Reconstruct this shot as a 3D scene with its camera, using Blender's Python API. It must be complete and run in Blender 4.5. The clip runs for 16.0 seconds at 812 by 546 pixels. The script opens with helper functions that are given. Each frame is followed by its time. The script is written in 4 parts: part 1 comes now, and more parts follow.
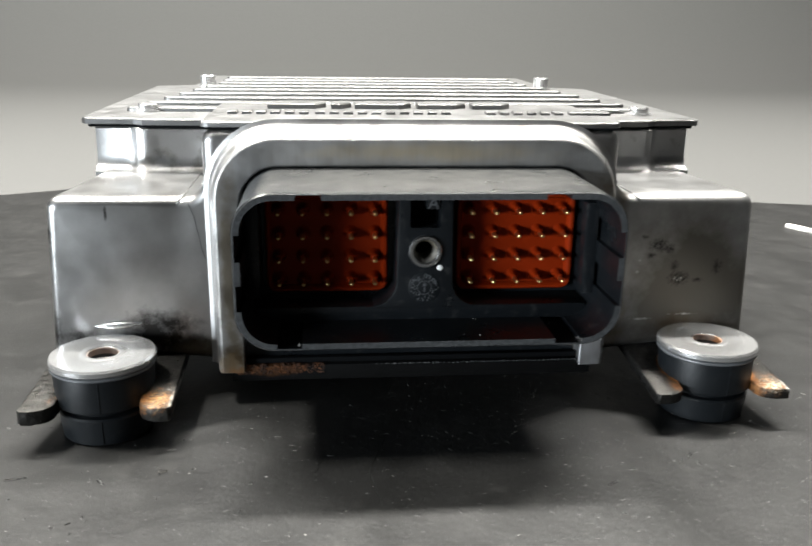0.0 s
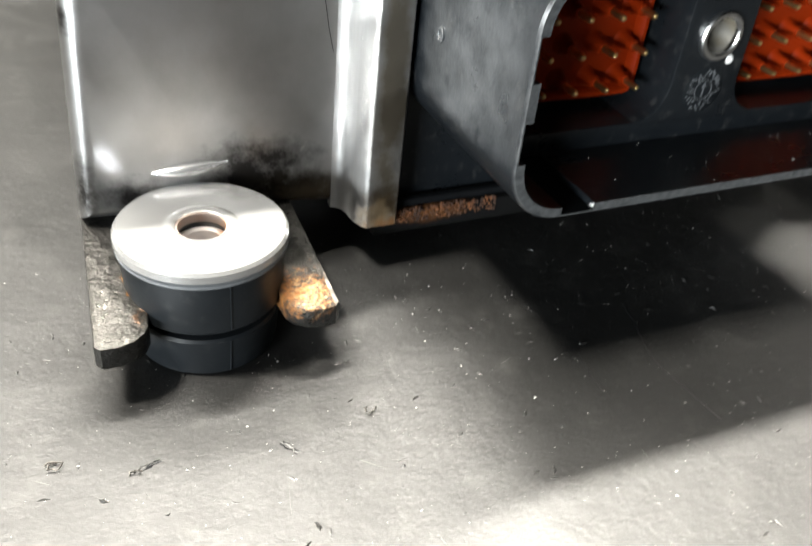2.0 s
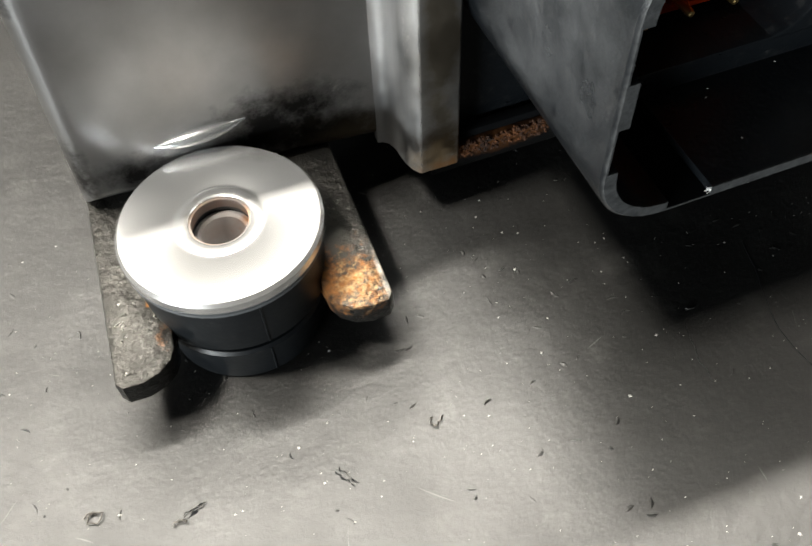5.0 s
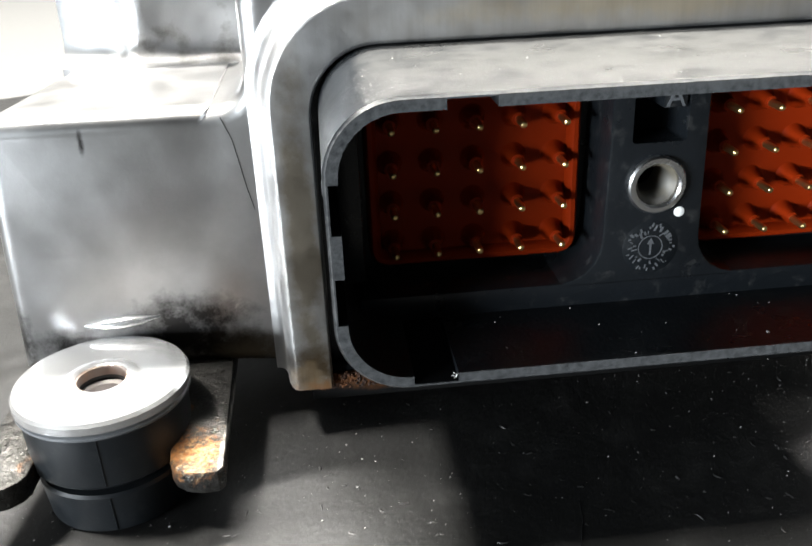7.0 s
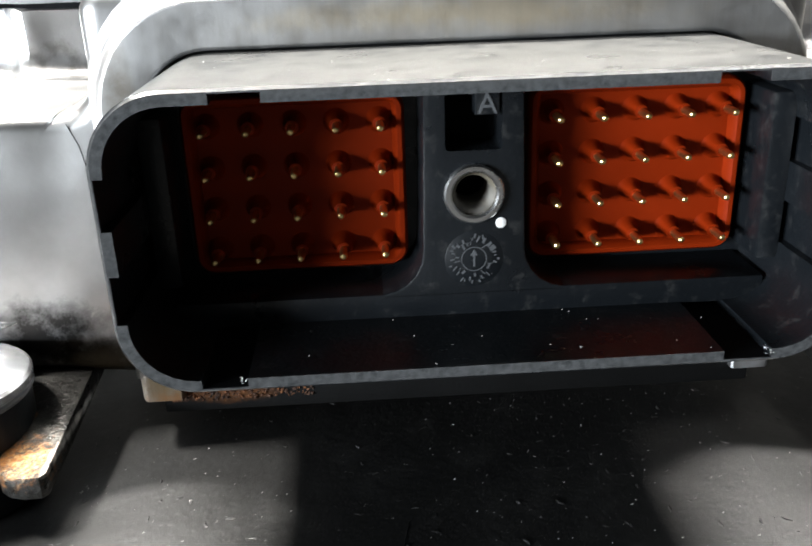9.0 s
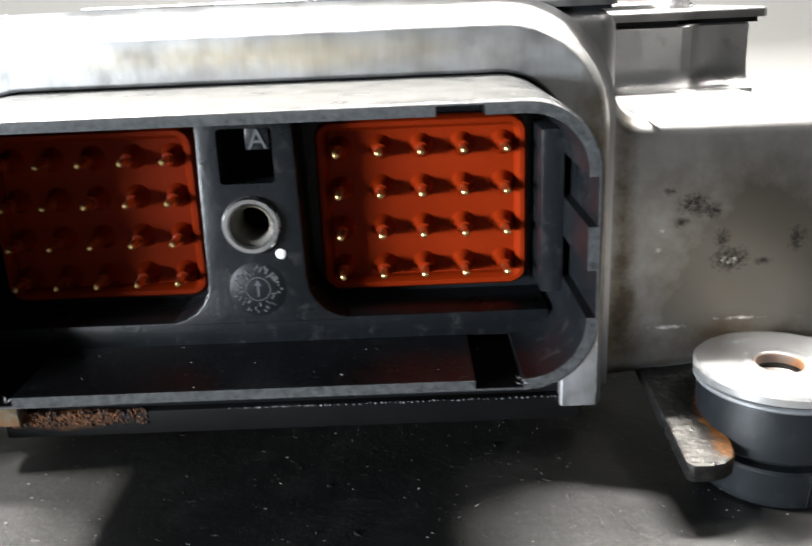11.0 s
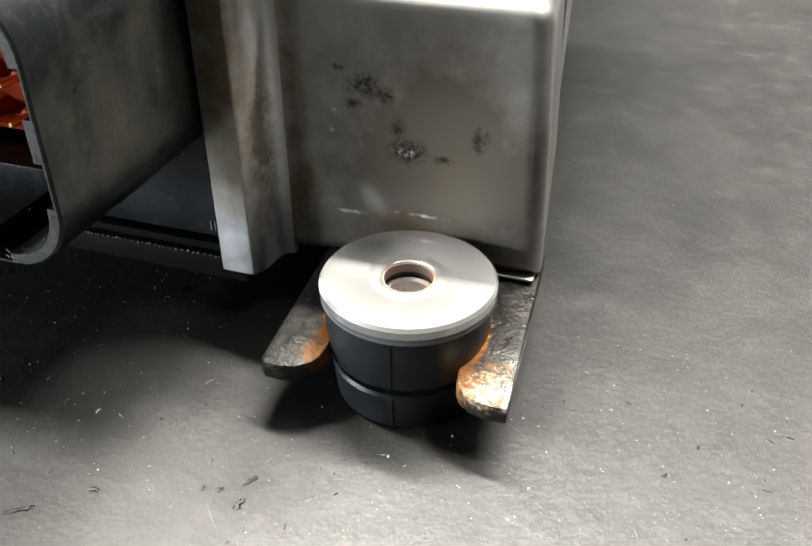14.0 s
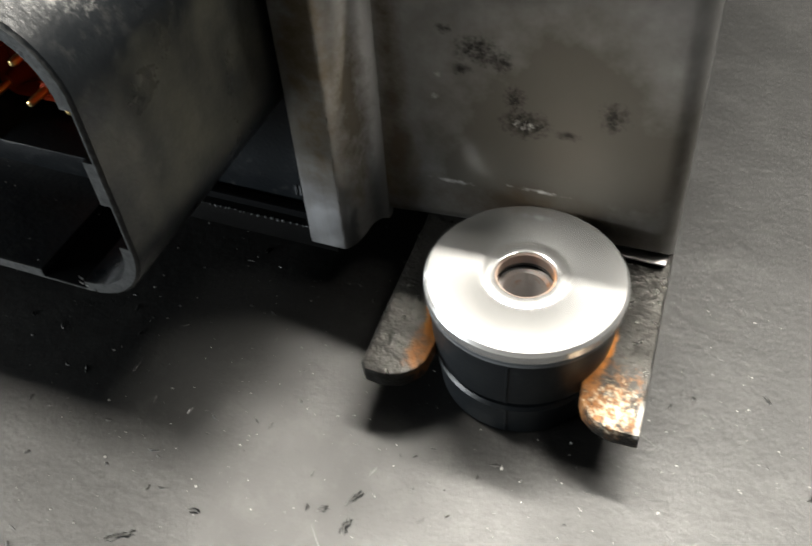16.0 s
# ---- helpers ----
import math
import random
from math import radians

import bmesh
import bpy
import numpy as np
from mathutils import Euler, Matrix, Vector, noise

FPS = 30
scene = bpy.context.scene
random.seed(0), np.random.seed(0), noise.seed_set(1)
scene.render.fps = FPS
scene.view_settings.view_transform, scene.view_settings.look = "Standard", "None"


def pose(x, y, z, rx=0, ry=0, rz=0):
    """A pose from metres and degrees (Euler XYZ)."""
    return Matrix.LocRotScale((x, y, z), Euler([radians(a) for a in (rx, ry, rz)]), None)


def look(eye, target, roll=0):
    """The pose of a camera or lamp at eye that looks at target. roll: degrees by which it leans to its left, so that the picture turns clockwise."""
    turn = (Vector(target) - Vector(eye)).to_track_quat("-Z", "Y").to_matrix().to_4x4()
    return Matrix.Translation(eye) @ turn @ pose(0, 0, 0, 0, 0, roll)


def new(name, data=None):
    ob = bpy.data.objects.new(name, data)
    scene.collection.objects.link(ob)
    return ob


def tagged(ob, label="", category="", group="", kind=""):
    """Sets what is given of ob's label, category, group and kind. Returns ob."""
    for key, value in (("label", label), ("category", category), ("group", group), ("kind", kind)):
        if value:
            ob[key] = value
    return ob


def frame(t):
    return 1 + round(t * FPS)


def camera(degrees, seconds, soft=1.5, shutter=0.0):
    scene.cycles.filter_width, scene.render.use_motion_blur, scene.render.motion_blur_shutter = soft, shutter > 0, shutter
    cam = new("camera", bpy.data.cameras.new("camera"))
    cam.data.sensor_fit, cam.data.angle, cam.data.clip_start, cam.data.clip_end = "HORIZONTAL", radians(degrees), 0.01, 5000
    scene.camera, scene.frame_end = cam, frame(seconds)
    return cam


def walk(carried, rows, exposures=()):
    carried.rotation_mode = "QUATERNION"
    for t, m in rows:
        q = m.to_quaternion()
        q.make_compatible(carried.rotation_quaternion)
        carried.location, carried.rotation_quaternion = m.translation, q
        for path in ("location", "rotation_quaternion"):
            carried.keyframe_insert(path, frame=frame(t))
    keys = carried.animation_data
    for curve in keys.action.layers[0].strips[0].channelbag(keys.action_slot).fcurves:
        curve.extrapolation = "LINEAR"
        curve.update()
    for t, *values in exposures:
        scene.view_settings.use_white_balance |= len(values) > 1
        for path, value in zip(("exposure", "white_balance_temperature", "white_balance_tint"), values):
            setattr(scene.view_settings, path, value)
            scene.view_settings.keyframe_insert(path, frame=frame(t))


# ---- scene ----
cam = camera(51.6, 16.0, soft=1.6, shutter=0.5)
PATH = [
    (0, (-0.02428, -0.19500, 0.10159), (-0.01455, -0.09973, 0.07280), 0.90),
    (0.5, (-0.05293, -0.17707, 0.09655), (-0.03587, -0.08352, 0.06559), 1.45),
    (1, (-0.07946, -0.15164, 0.08889), (-0.05425, -0.06184, 0.05282), 3.96),
    (1.5, (-0.09104, -0.12484, 0.09043), (-0.05793, -0.04209, 0.04509), 5.82),
    (2, (-0.10036, -0.09920, 0.09069), (-0.06319, -0.02678, 0.03260), 6.40),
    (2.5, (-0.09638, -0.08264, 0.08937), (-0.06273, -0.01886, 0.02009), 4.13),
    (3, (-0.09242, -0.07408, 0.08985), (-0.06327, -0.01441, 0.01508), 2.82),
    (3.2, (-0.09150, -0.07027, 0.09314), (-0.06340, -0.01255, 0.01647), 3.06),
    (5.3, (-0.07648, -0.06245, 0.10110), (-0.05830, -0.00696, 0.01991), -3.16),
    (5.5, (-0.07292, -0.06941, 0.10133), (-0.05448, -0.00960, 0.02333), -2.36),
    (6, (-0.05488, -0.08938, 0.09895), (-0.03799, -0.01408, 0.03535), -1.42),
    (6.5, (-0.04602, -0.10395, 0.09082), (-0.03502, -0.01712, 0.04247), -1.84),
    (7, (-0.04342, -0.10492, 0.08609), (-0.03517, -0.01446, 0.04427), -2.36),
    (7.5, (-0.03769, -0.10589, 0.08611), (-0.03104, -0.01486, 0.04526), -2.29),
    (8, (-0.03112, -0.10819, 0.08779), (-0.02472, -0.01678, 0.04774), -2.51),
    (8.2, (-0.02713, -0.10696, 0.08521), (-0.02066, -0.01570, 0.04484), -2.13),
    (10.3, (0.00653, -0.11144, 0.07837), (0.00713, -0.01605, 0.04838), -2.50),
    (10.5, (0.01094, -0.11236, 0.07837), (0.01130, -0.01705, 0.04810), -2.41),
    (11, (0.02191, -0.11264, 0.07696), (0.02083, -0.01755, 0.04605), -2.46),
    (11.5, (0.03772, -0.11521, 0.07625), (0.03469, -0.02026, 0.04503), -2.02),
    (12, (0.06138, -0.11853, 0.07653), (0.05239, -0.02429, 0.04429), -2.63),
    (12.5, (0.07848, -0.11827, 0.07421), (0.06097, -0.02637, 0.03889), -2.55),
    (13, (0.08955, -0.10938, 0.07299), (0.06632, -0.02041, 0.03369), -1.31),
    (13.5, (0.10539, -0.09857, 0.07676), (0.08143, -0.01406, 0.02896), 0.79),
    (14, (0.10996, -0.08672, 0.08930), (0.08449, -0.00807, 0.03303), 0.10),
    (14.5, (0.10948, -0.07893, 0.09455), (0.08383, -0.00662, 0.03041), 0.31),
    (15, (0.10401, -0.06997, 0.09783), (0.07754, -0.00351, 0.02796), -1.55),
    (15.5, (0.09956, -0.06470, 0.09906), (0.07396, -0.00154, 0.02588), -2.57),
    (16, (0.09488, -0.06219, 0.09948), (0.06689, -0.00024, 0.02614), -4.55),
]
walk(cam, [(t, look(eye, target, roll)) for t, eye, target, roll in PATH],
     exposures=[(0.0, 0.5, 6600, 10), (0.5, 0.66, 6650, 10), (1.0, 1.03, 6700, 10), (1.5, 1.38, 6800, 10), (2.0, 1.4, 6900, 10), (2.5, 1.0, 7000, 10), (3.2, 0.72, 7100, 10),
                (5.3, 0.42, 6900, 10), (5.5, 0.54, 6850, 10), (6.0, 1.4, 6700, 10), (6.5, 1.6, 6600, 10), (7.0, 1.3, 6600, 11), (8.2, 1.3, 6600, 11), (10.3, 1.65, 6600, 12), (11.5, 1.75, 6600, 12),
                (12.0, 1.52, 6600, 11), (12.5, 1.53, 6600, 10), (13.0, 1.5, 6650, 10), (13.5, 1.38, 6750, 10), (14.0, 1.08, 6850, 10), (14.5, 0.74, 6900, 10), (15.0, 0.52, 6950, 10), (16.0, 0.5, 6900, 10)])

# ---- world and lamps: an indoor bench under rows of ceiling panels ----
world = bpy.data.worlds.new("room_air")
scene.world = world
world.use_nodes = True
world.node_tree.nodes["Background"].inputs[0].default_value = (0.9, 0.95, 1.0, 1)
world.node_tree.nodes["Background"].inputs[1].default_value = 0.001


def panel_lamp(name, x, y, z, sx, sy, watts, colour=(0.98, 0.968, 0.918)):
    lamp = bpy.data.lights.new(name, "AREA")
    lamp.shape, lamp.size, lamp.size_y = "RECTANGLE", sx, sy
    lamp.energy, lamp.color = watts, colour
    ob = new(name, lamp)
    ob.matrix_basis = pose(x, y, z)
    return ob


# three compact ceiling lamps (one behind the part, one to each side), a wide dim ceiling panel, and a wide low window behind the camera, to its left
panel_lamp("ceiling_lamp", 0.02, 0.42, 1.20, 1.40, 0.07, 66.0)
panel_lamp("ceiling_lamp", -0.57, 0.05, 1.20, 0.16, 0.16, 22.0)
panel_lamp("ceiling_lamp", 0.62, 0.06, 1.20, 0.18, 0.18, 2.3)
panel_lamp("ceiling_panel_light", 0.0, 0.80, 1.22, 2.4, 1.60, 4.0)
window = panel_lamp("window_light", 0, 0, 0, 1.25, 0.36, 80.0, (0.84, 0.93, 1.0))
window.matrix_basis = look((-2.3, -1.5, 0.24), (0, 0, 0.05))


# ---- materials ----
def material(name):
    m = bpy.data.materials.new(name)
    m.use_nodes = True
    return m, m.node_tree.nodes, m.node_tree.links, m.node_tree.nodes["Principled BSDF"]


def coords(nodes, links, scale=1.0, stretch=(1, 1, 1)):
    tex, mp = nodes.new("ShaderNodeTexCoord"), nodes.new("ShaderNodeMapping")
    mp.inputs["Scale"].default_value = tuple(scale * s for s in stretch)
    links.new(tex.outputs["Object"], mp.inputs["Vector"])
    return mp.outputs["Vector"]


def noise_of(nodes, links, vec, scale, detail=4.0, rough=0.6):
    n = nodes.new("ShaderNodeTexNoise")
    n.inputs["Scale"].default_value, n.inputs["Detail"].default_value, n.inputs["Roughness"].default_value = scale, detail, rough
    links.new(vec, n.inputs["Vector"])
    return n.outputs["Fac"]


def ramp_of(nodes, links, fac, stops):
    r = nodes.new("ShaderNodeValToRGB")
    els = r.color_ramp.elements
    while len(els) < len(stops):
        els.new(0.5)
    for e, (p, c) in zip(els, stops):
        e.position = p
        e.color = (*c, 1) if len(c) == 3 else c
    links.new(fac, r.inputs["Fac"])
    return r.outputs["Color"]


def grey(v):
    return (v, v, v)


def mix_of(nodes, links, fac, a, b):
    m = nodes.new("ShaderNodeMix")
    m.data_type = "RGBA"
    for sock, val in ((m.inputs["Factor"], fac), (m.inputs["A"], a), (m.inputs["B"], b)):
        if isinstance(val, (tuple, list)):
            sock.default_value = (*val, 1) if len(val) == 3 else val
        elif isinstance(val, (int, float)):
            sock.default_value = val
        else:
            links.new(val, sock)
    return m.outputs["Result"]


def bump_of(nodes, links, bsdf, height, strength, distance):
    b = nodes.new("ShaderNodeBump")
    b.inputs["Strength"].default_value, b.inputs["Distance"].default_value = strength, distance
    links.new(height, b.inputs["Height"])
    links.new(b.outputs["Normal"], bsdf.inputs["Normal"])


def cast_metal(name, tone=0.5, rough=0.34, grime=(0.05, 0.045, 0.04), amount=0.62, brown=None, metal=1.0, even=0.0, skin=0.25, grain=900, cloud=60, spread=0.25, heavy=0.55):
    """Bare cast or machined metal with smudges at two scales and a fine skin."""
    m, nodes, links, b = material(name)
    v = coords(nodes, links)
    big, fine = noise_of(nodes, links, v, 55, 5), noise_of(nodes, links, v, grain, 3)
    tint = ramp_of(nodes, links, big, [(0.32, grey(tone * 0.90)), (0.7, grey(tone * 1.06))])
    patch = ramp_of(nodes, links, noise_of(nodes, links, v, cloud, 7, 0.62), [(amount, grey(0)), (amount + spread, grey(heavy))])
    col = mix_of(nodes, links, patch, tint, grime)
    if brown:
        rust = ramp_of(nodes, links, noise_of(nodes, links, v, 130, 6, 0.7), [(0.53, grey(0)), (0.66, grey(0.9))])
        col = mix_of(nodes, links, rust, col, brown)
    links.new(col, b.inputs["Base Color"])
    b.inputs["Metallic"].default_value = metal
    links.new(ramp_of(nodes, links, noise_of(nodes, links, v, 140, 4), [(0.3, grey(rough * (0.8 + 0.17 * even))), (0.75, grey(rough * (1.35 - 0.3 * even)))]), b.inputs["Roughness"])
    bump_of(nodes, links, b, fine, skin, 0.0002)
    return m


def spot(nodes, links, v, centre, radii, grain=350, cut=0.5):
    """A ragged patch of its own shape: an ellipsoid (millimetres) broken up by noise, 0 to 1."""
    mp = nodes.new("ShaderNodeMapping")
    mp.vector_type = "POINT"
    mp.inputs["Scale"].default_value = tuple(1000 / r for r in radii)
    mp.inputs["Location"].default_value = tuple(-c / r for c, r in zip(centre, radii))
    links.new(v, mp.inputs["Vector"])
    g = nodes.new("ShaderNodeTexGradient")
    g.gradient_type = "SPHERICAL"
    links.new(mp.outputs["Vector"], g.inputs["Vector"])
    n = noise_of(nodes, links, v, grain, 6, 0.7)
    mul = nodes.new("ShaderNodeMath")
    mul.operation = "MULTIPLY"
    links.new(g.outputs["Fac"], mul.inputs[0])
    links.new(n, mul.inputs[1])
    return ramp_of(nodes, links, mul.outputs[0], [(cut, grey(0)), (cut + 0.22, grey(0.92))])


def stain_and_tone(m, patches, dull=False):
    """Adds patches (centre, radii, colour, grain, cut) of stain or painted light over a material's colour; dull ones
    are crust, not metal.
    """
    nodes, links, b = m.node_tree.nodes, m.node_tree.links, m.node_tree.nodes["Principled BSDF"]
    v = coords(nodes, links)
    for centre, radii, colour, grain, cut in patches:
        old = b.inputs["Base Color"].links[0].from_socket
        where = spot(nodes, links, v, centre, radii, grain, cut)
        links.new(mix_of(nodes, links, where, old, colour), b.inputs["Base Color"])
        if dull:
            for socket, value in (("Roughness", 0.75), ("Metallic", 0.1)):
                plug = b.inputs[socket]
                base = plug.links[0].from_socket if plug.links else grey(plug.default_value)
                links.new(mix_of(nodes, links, where, base, grey(value)), plug)
    return m


def plastic(name, colour, rough=0.42, dust=0.0, spec=0.5, skin=0.15):
    m, nodes, links, b = material(name)
    v = coords(nodes, links)
    n = noise_of(nodes, links, v, 120, 5)
    dark = tuple(c * 0.75 for c in colour)
    col = mix_of(nodes, links, n, dark, tuple(min(1, c * 1.25) for c in colour))
    if dust:
        d = ramp_of(nodes, links, noise_of(nodes, links, v, 420, 6, 0.75), [(0.55, grey(0)), (0.8, grey(dust))])
        col = mix_of(nodes, links, d, col, (0.32, 0.31, 0.29))
    links.new(col, b.inputs["Base Color"])
    links.new(ramp_of(nodes, links, n, [(0.3, grey(rough * 0.85)), (0.7, grey(rough * 1.2))]), b.inputs["Roughness"])
    b.inputs["Specular IOR Level"].default_value = spec
    bump_of(nodes, links, b, noise_of(nodes, links, v, 1500, 3), skin, 0.0002)
    return m


def plain(name, colour, rough=0.5, metal=0.0):
    m, nodes, links, b = material(name)
    v = coords(nodes, links)
    n = noise_of(nodes, links, v, 300, 4)
    col = mix_of(nodes, links, n, tuple(c * 0.85 for c in colour), tuple(min(1.0, c * 1.12) for c in colour))
    links.new(col, b.inputs["Base Color"])
    b.inputs["Roughness"].default_value, b.inputs["Metallic"].default_value = rough, metal
    return m


M_CAST = cast_metal("cast_aluminium", 0.53, 0.32, grime=(0.22, 0.21, 0.195), amount=0.40, skin=0.12, even=0.6, metal=1.0, cloud=32, spread=0.35, heavy=0.62)
SOOT, RUST, PALE = (0.035, 0.032, 0.03), (0.22, 0.10, 0.04), (0.75, 0.74, 0.72)
# first patch: brown soiling plus shade put into the right end's colour
stain_and_tone(M_CAST, [((77, 22, 30), (60, 9, 60), (0.148, 0.136, 0.116), 26, 0.21), ((-68, 22, 20), (22, 8, 13), SOOT, 230, 0.20), ((-60, 22, 14), (14, 8, 8), (0.05, 0.036, 0.022), 260, 0.11), ((-63, 22, 15.5), (16, 8, 6), (0.02, 0.017, 0.012), 420, 0.16), ((-88, 22, 19), (14, 8, 9), SOOT, 160, 0.26),
                 ((-80, 22, 53), (1.0, 3, 4), SOOT, 400, 0.2), ((64, 22, 45.3), (2.6, 3, 1.8), SOOT, 900, 0.27), ((68.4, 22, 43), (7, 3, 5), SOOT, 1300, 0.27), ((71.5, 22, 42), (4, 3, 4), SOOT, 1400, 0.28), ((66.4, 22, 40), (3.5, 3, 2.6), SOOT, 800, 0.28),
                 ((73.4, 22, 37), (3.4, 3, 4.4), SOOT, 1400, 0.27), ((75, 22, 33.4), (7, 3, 5), (0.02, 0.018, 0.016), 1300, 0.25), ((75, 22, 33.2), (7, 3, 3), PALE, 1700, 0.38), ((80.4, 22, 32.8), (4.4, 3, 1.8), SOOT, 900, 0.27), ((85.8, 22, 36.7), (4.4, 3, 5), SOOT, 1200, 0.27),
                 ((56.8, 23, 36), (5, 9, 46), (0.14, 0.11, 0.075), 70, 0.20), ((-95, 24, 20), (4, 8, 14), SOOT, 300, 0.24), ((-95, 24, 47), (3, 8, 6), SOOT, 400, 0.28), ((56, 21, 20), (9, 8, 22), (0.22, 0.17, 0.11), 160, 0.22), ((74, 22, 18), (34, 6, 11), (0.13, 0.10, 0.07), 70, 0.20),
                 ((-66, 62, 64), (9, 6, 10), (0.2, 0.16, 0.09), 300, 0.25), ((63.2, 22, 38.6), (1.6, 2, 1.2), PALE, 900, 0.3), ((62.8, 22, 35.4), (1.5, 2, 1.5), PALE, 900, 0.3), ((65, 22, 21.5), (9, 3, 1.3), PALE, 800, 0.34), ((77, 22, 22.7), (12, 3, 1.2), PALE, 800, 0.34), ((-60, 22, 24), (9, 4, 6), PALE, 1300, 0.46)])
stain_and_tone(M_CAST, [((-58, 22, 14.5), (13, 8, 6), (0.05, 0.034, 0.016), 420, 0.18), ((57, 22.5, 26), (5, 6, 24), (0.07, 0.05, 0.028), 200, 0.24)], dull=True)
nodes, links, b = M_CAST.node_tree.nodes, M_CAST.node_tree.links, M_CAST.node_tree.nodes["Principled BSDF"]
right_end = spot(nodes, links, coords(nodes, links), (77, 22, 30), (60, 12, 60), 26, 0.08)  # the darkened right end is rougher too
links.new(mix_of(nodes, links, right_end, b.inputs["Roughness"].links[0].from_socket, grey(0.52)), b.inputs["Roughness"])
M_RIM = stain_and_tone(cast_metal("machined_aluminium", 0.48, 0.42, grime=(0.2, 0.185, 0.165), amount=0.60, skin=0.25, grain=420),
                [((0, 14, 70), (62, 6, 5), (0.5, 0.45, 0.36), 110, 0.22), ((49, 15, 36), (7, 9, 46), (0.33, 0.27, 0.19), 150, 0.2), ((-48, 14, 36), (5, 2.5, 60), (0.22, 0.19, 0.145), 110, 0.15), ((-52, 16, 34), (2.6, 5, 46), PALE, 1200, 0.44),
                 # last two: window reflection painted pale low on the right leg, darker above
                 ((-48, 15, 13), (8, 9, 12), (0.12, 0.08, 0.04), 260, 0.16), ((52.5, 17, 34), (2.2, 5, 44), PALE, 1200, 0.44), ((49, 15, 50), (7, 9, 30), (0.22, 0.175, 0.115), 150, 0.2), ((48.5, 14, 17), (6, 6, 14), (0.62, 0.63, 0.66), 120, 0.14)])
stain_and_tone(M_RIM, [((-49, 16, 12.5), (7, 9, 9), (0.13, 0.085, 0.04), 500, 0.2), ((-47, 15, 11.5), (9, 8, 3.4), (0.16, 0.07, 0.02), 700, 0.2), ((53, 18, 32), (4.6, 7, 40), (0.10, 0.078, 0.046), 260, 0.2)], dull=True)
nodes, links, b = M_RIM.node_tree.nodes, M_RIM.node_tree.links, M_RIM.node_tree.nodes["Principled BSDF"]
brush = noise_of(nodes, links, coords(nodes, links, 1.0, (1, 1, 0.07)), 900, 5, 0.7)
links.new(mix_of(nodes, links, ramp_of(nodes, links, brush, [(0.42, grey(0)), (0.7, grey(0.2))]), b.inputs["Base Color"].links[0].from_socket, (0.24, 0.215, 0.175)), b.inputs["Base Color"])
M_LID = cast_metal("lid_aluminium", 0.21, 0.45, amount=0.6)
M_REAR = cast_metal("soiled_cast_wall", 0.56, 0.35, grime=(0.12, 0.10, 0.07), amount=0.56, cloud=110, spread=0.18, heavy=0.75)
M_ZINC = stain_and_tone(cast_metal("washer_metal", 0.86, 0.23, grime=(0.6, 0.58, 0.55), amount=0.74, even=1.0, skin=0.08, metal=0.9), [((sx, sy, 20), (10, 10, 4), (0.25, 0.17, 0.10), 600, 0.285) for sx, sy in ((79.2, 9.5), (-80.2, 9.1))])
M_RUSTY = cast_metal("brown_rust", 0.16, 0.5, grime=(0.30, 0.14, 0.06), amount=0.42, brown=(0.34, 0.16, 0.07), metal=0.2)
M_CRUST, nodes, links, b = material("rust_grit")
v = coords(nodes, links)
links.new(ramp_of(nodes, links, noise_of(nodes, links, v, 420, 6, 0.75), [(0.38, (0.012, 0.006, 0.004)), (0.5, (0.055, 0.02, 0.007)), (0.63, (0.17, 0.058, 0.014)), (0.76, (0.2, 0.12, 0.06))]), b.inputs["Base Color"])
b.inputs["Roughness"].default_value = 0.85
bump_of(nodes, links, b, noise_of(nodes, links, v, 2200, 4), 0.5, 0.0002)
M_SLEEVE = cast_metal("rusty_sleeve", 0.5, 0.45, grime=(0.3, 0.12, 0.04), amount=0.5, brown=(0.42, 0.19, 0.08), metal=0.5)


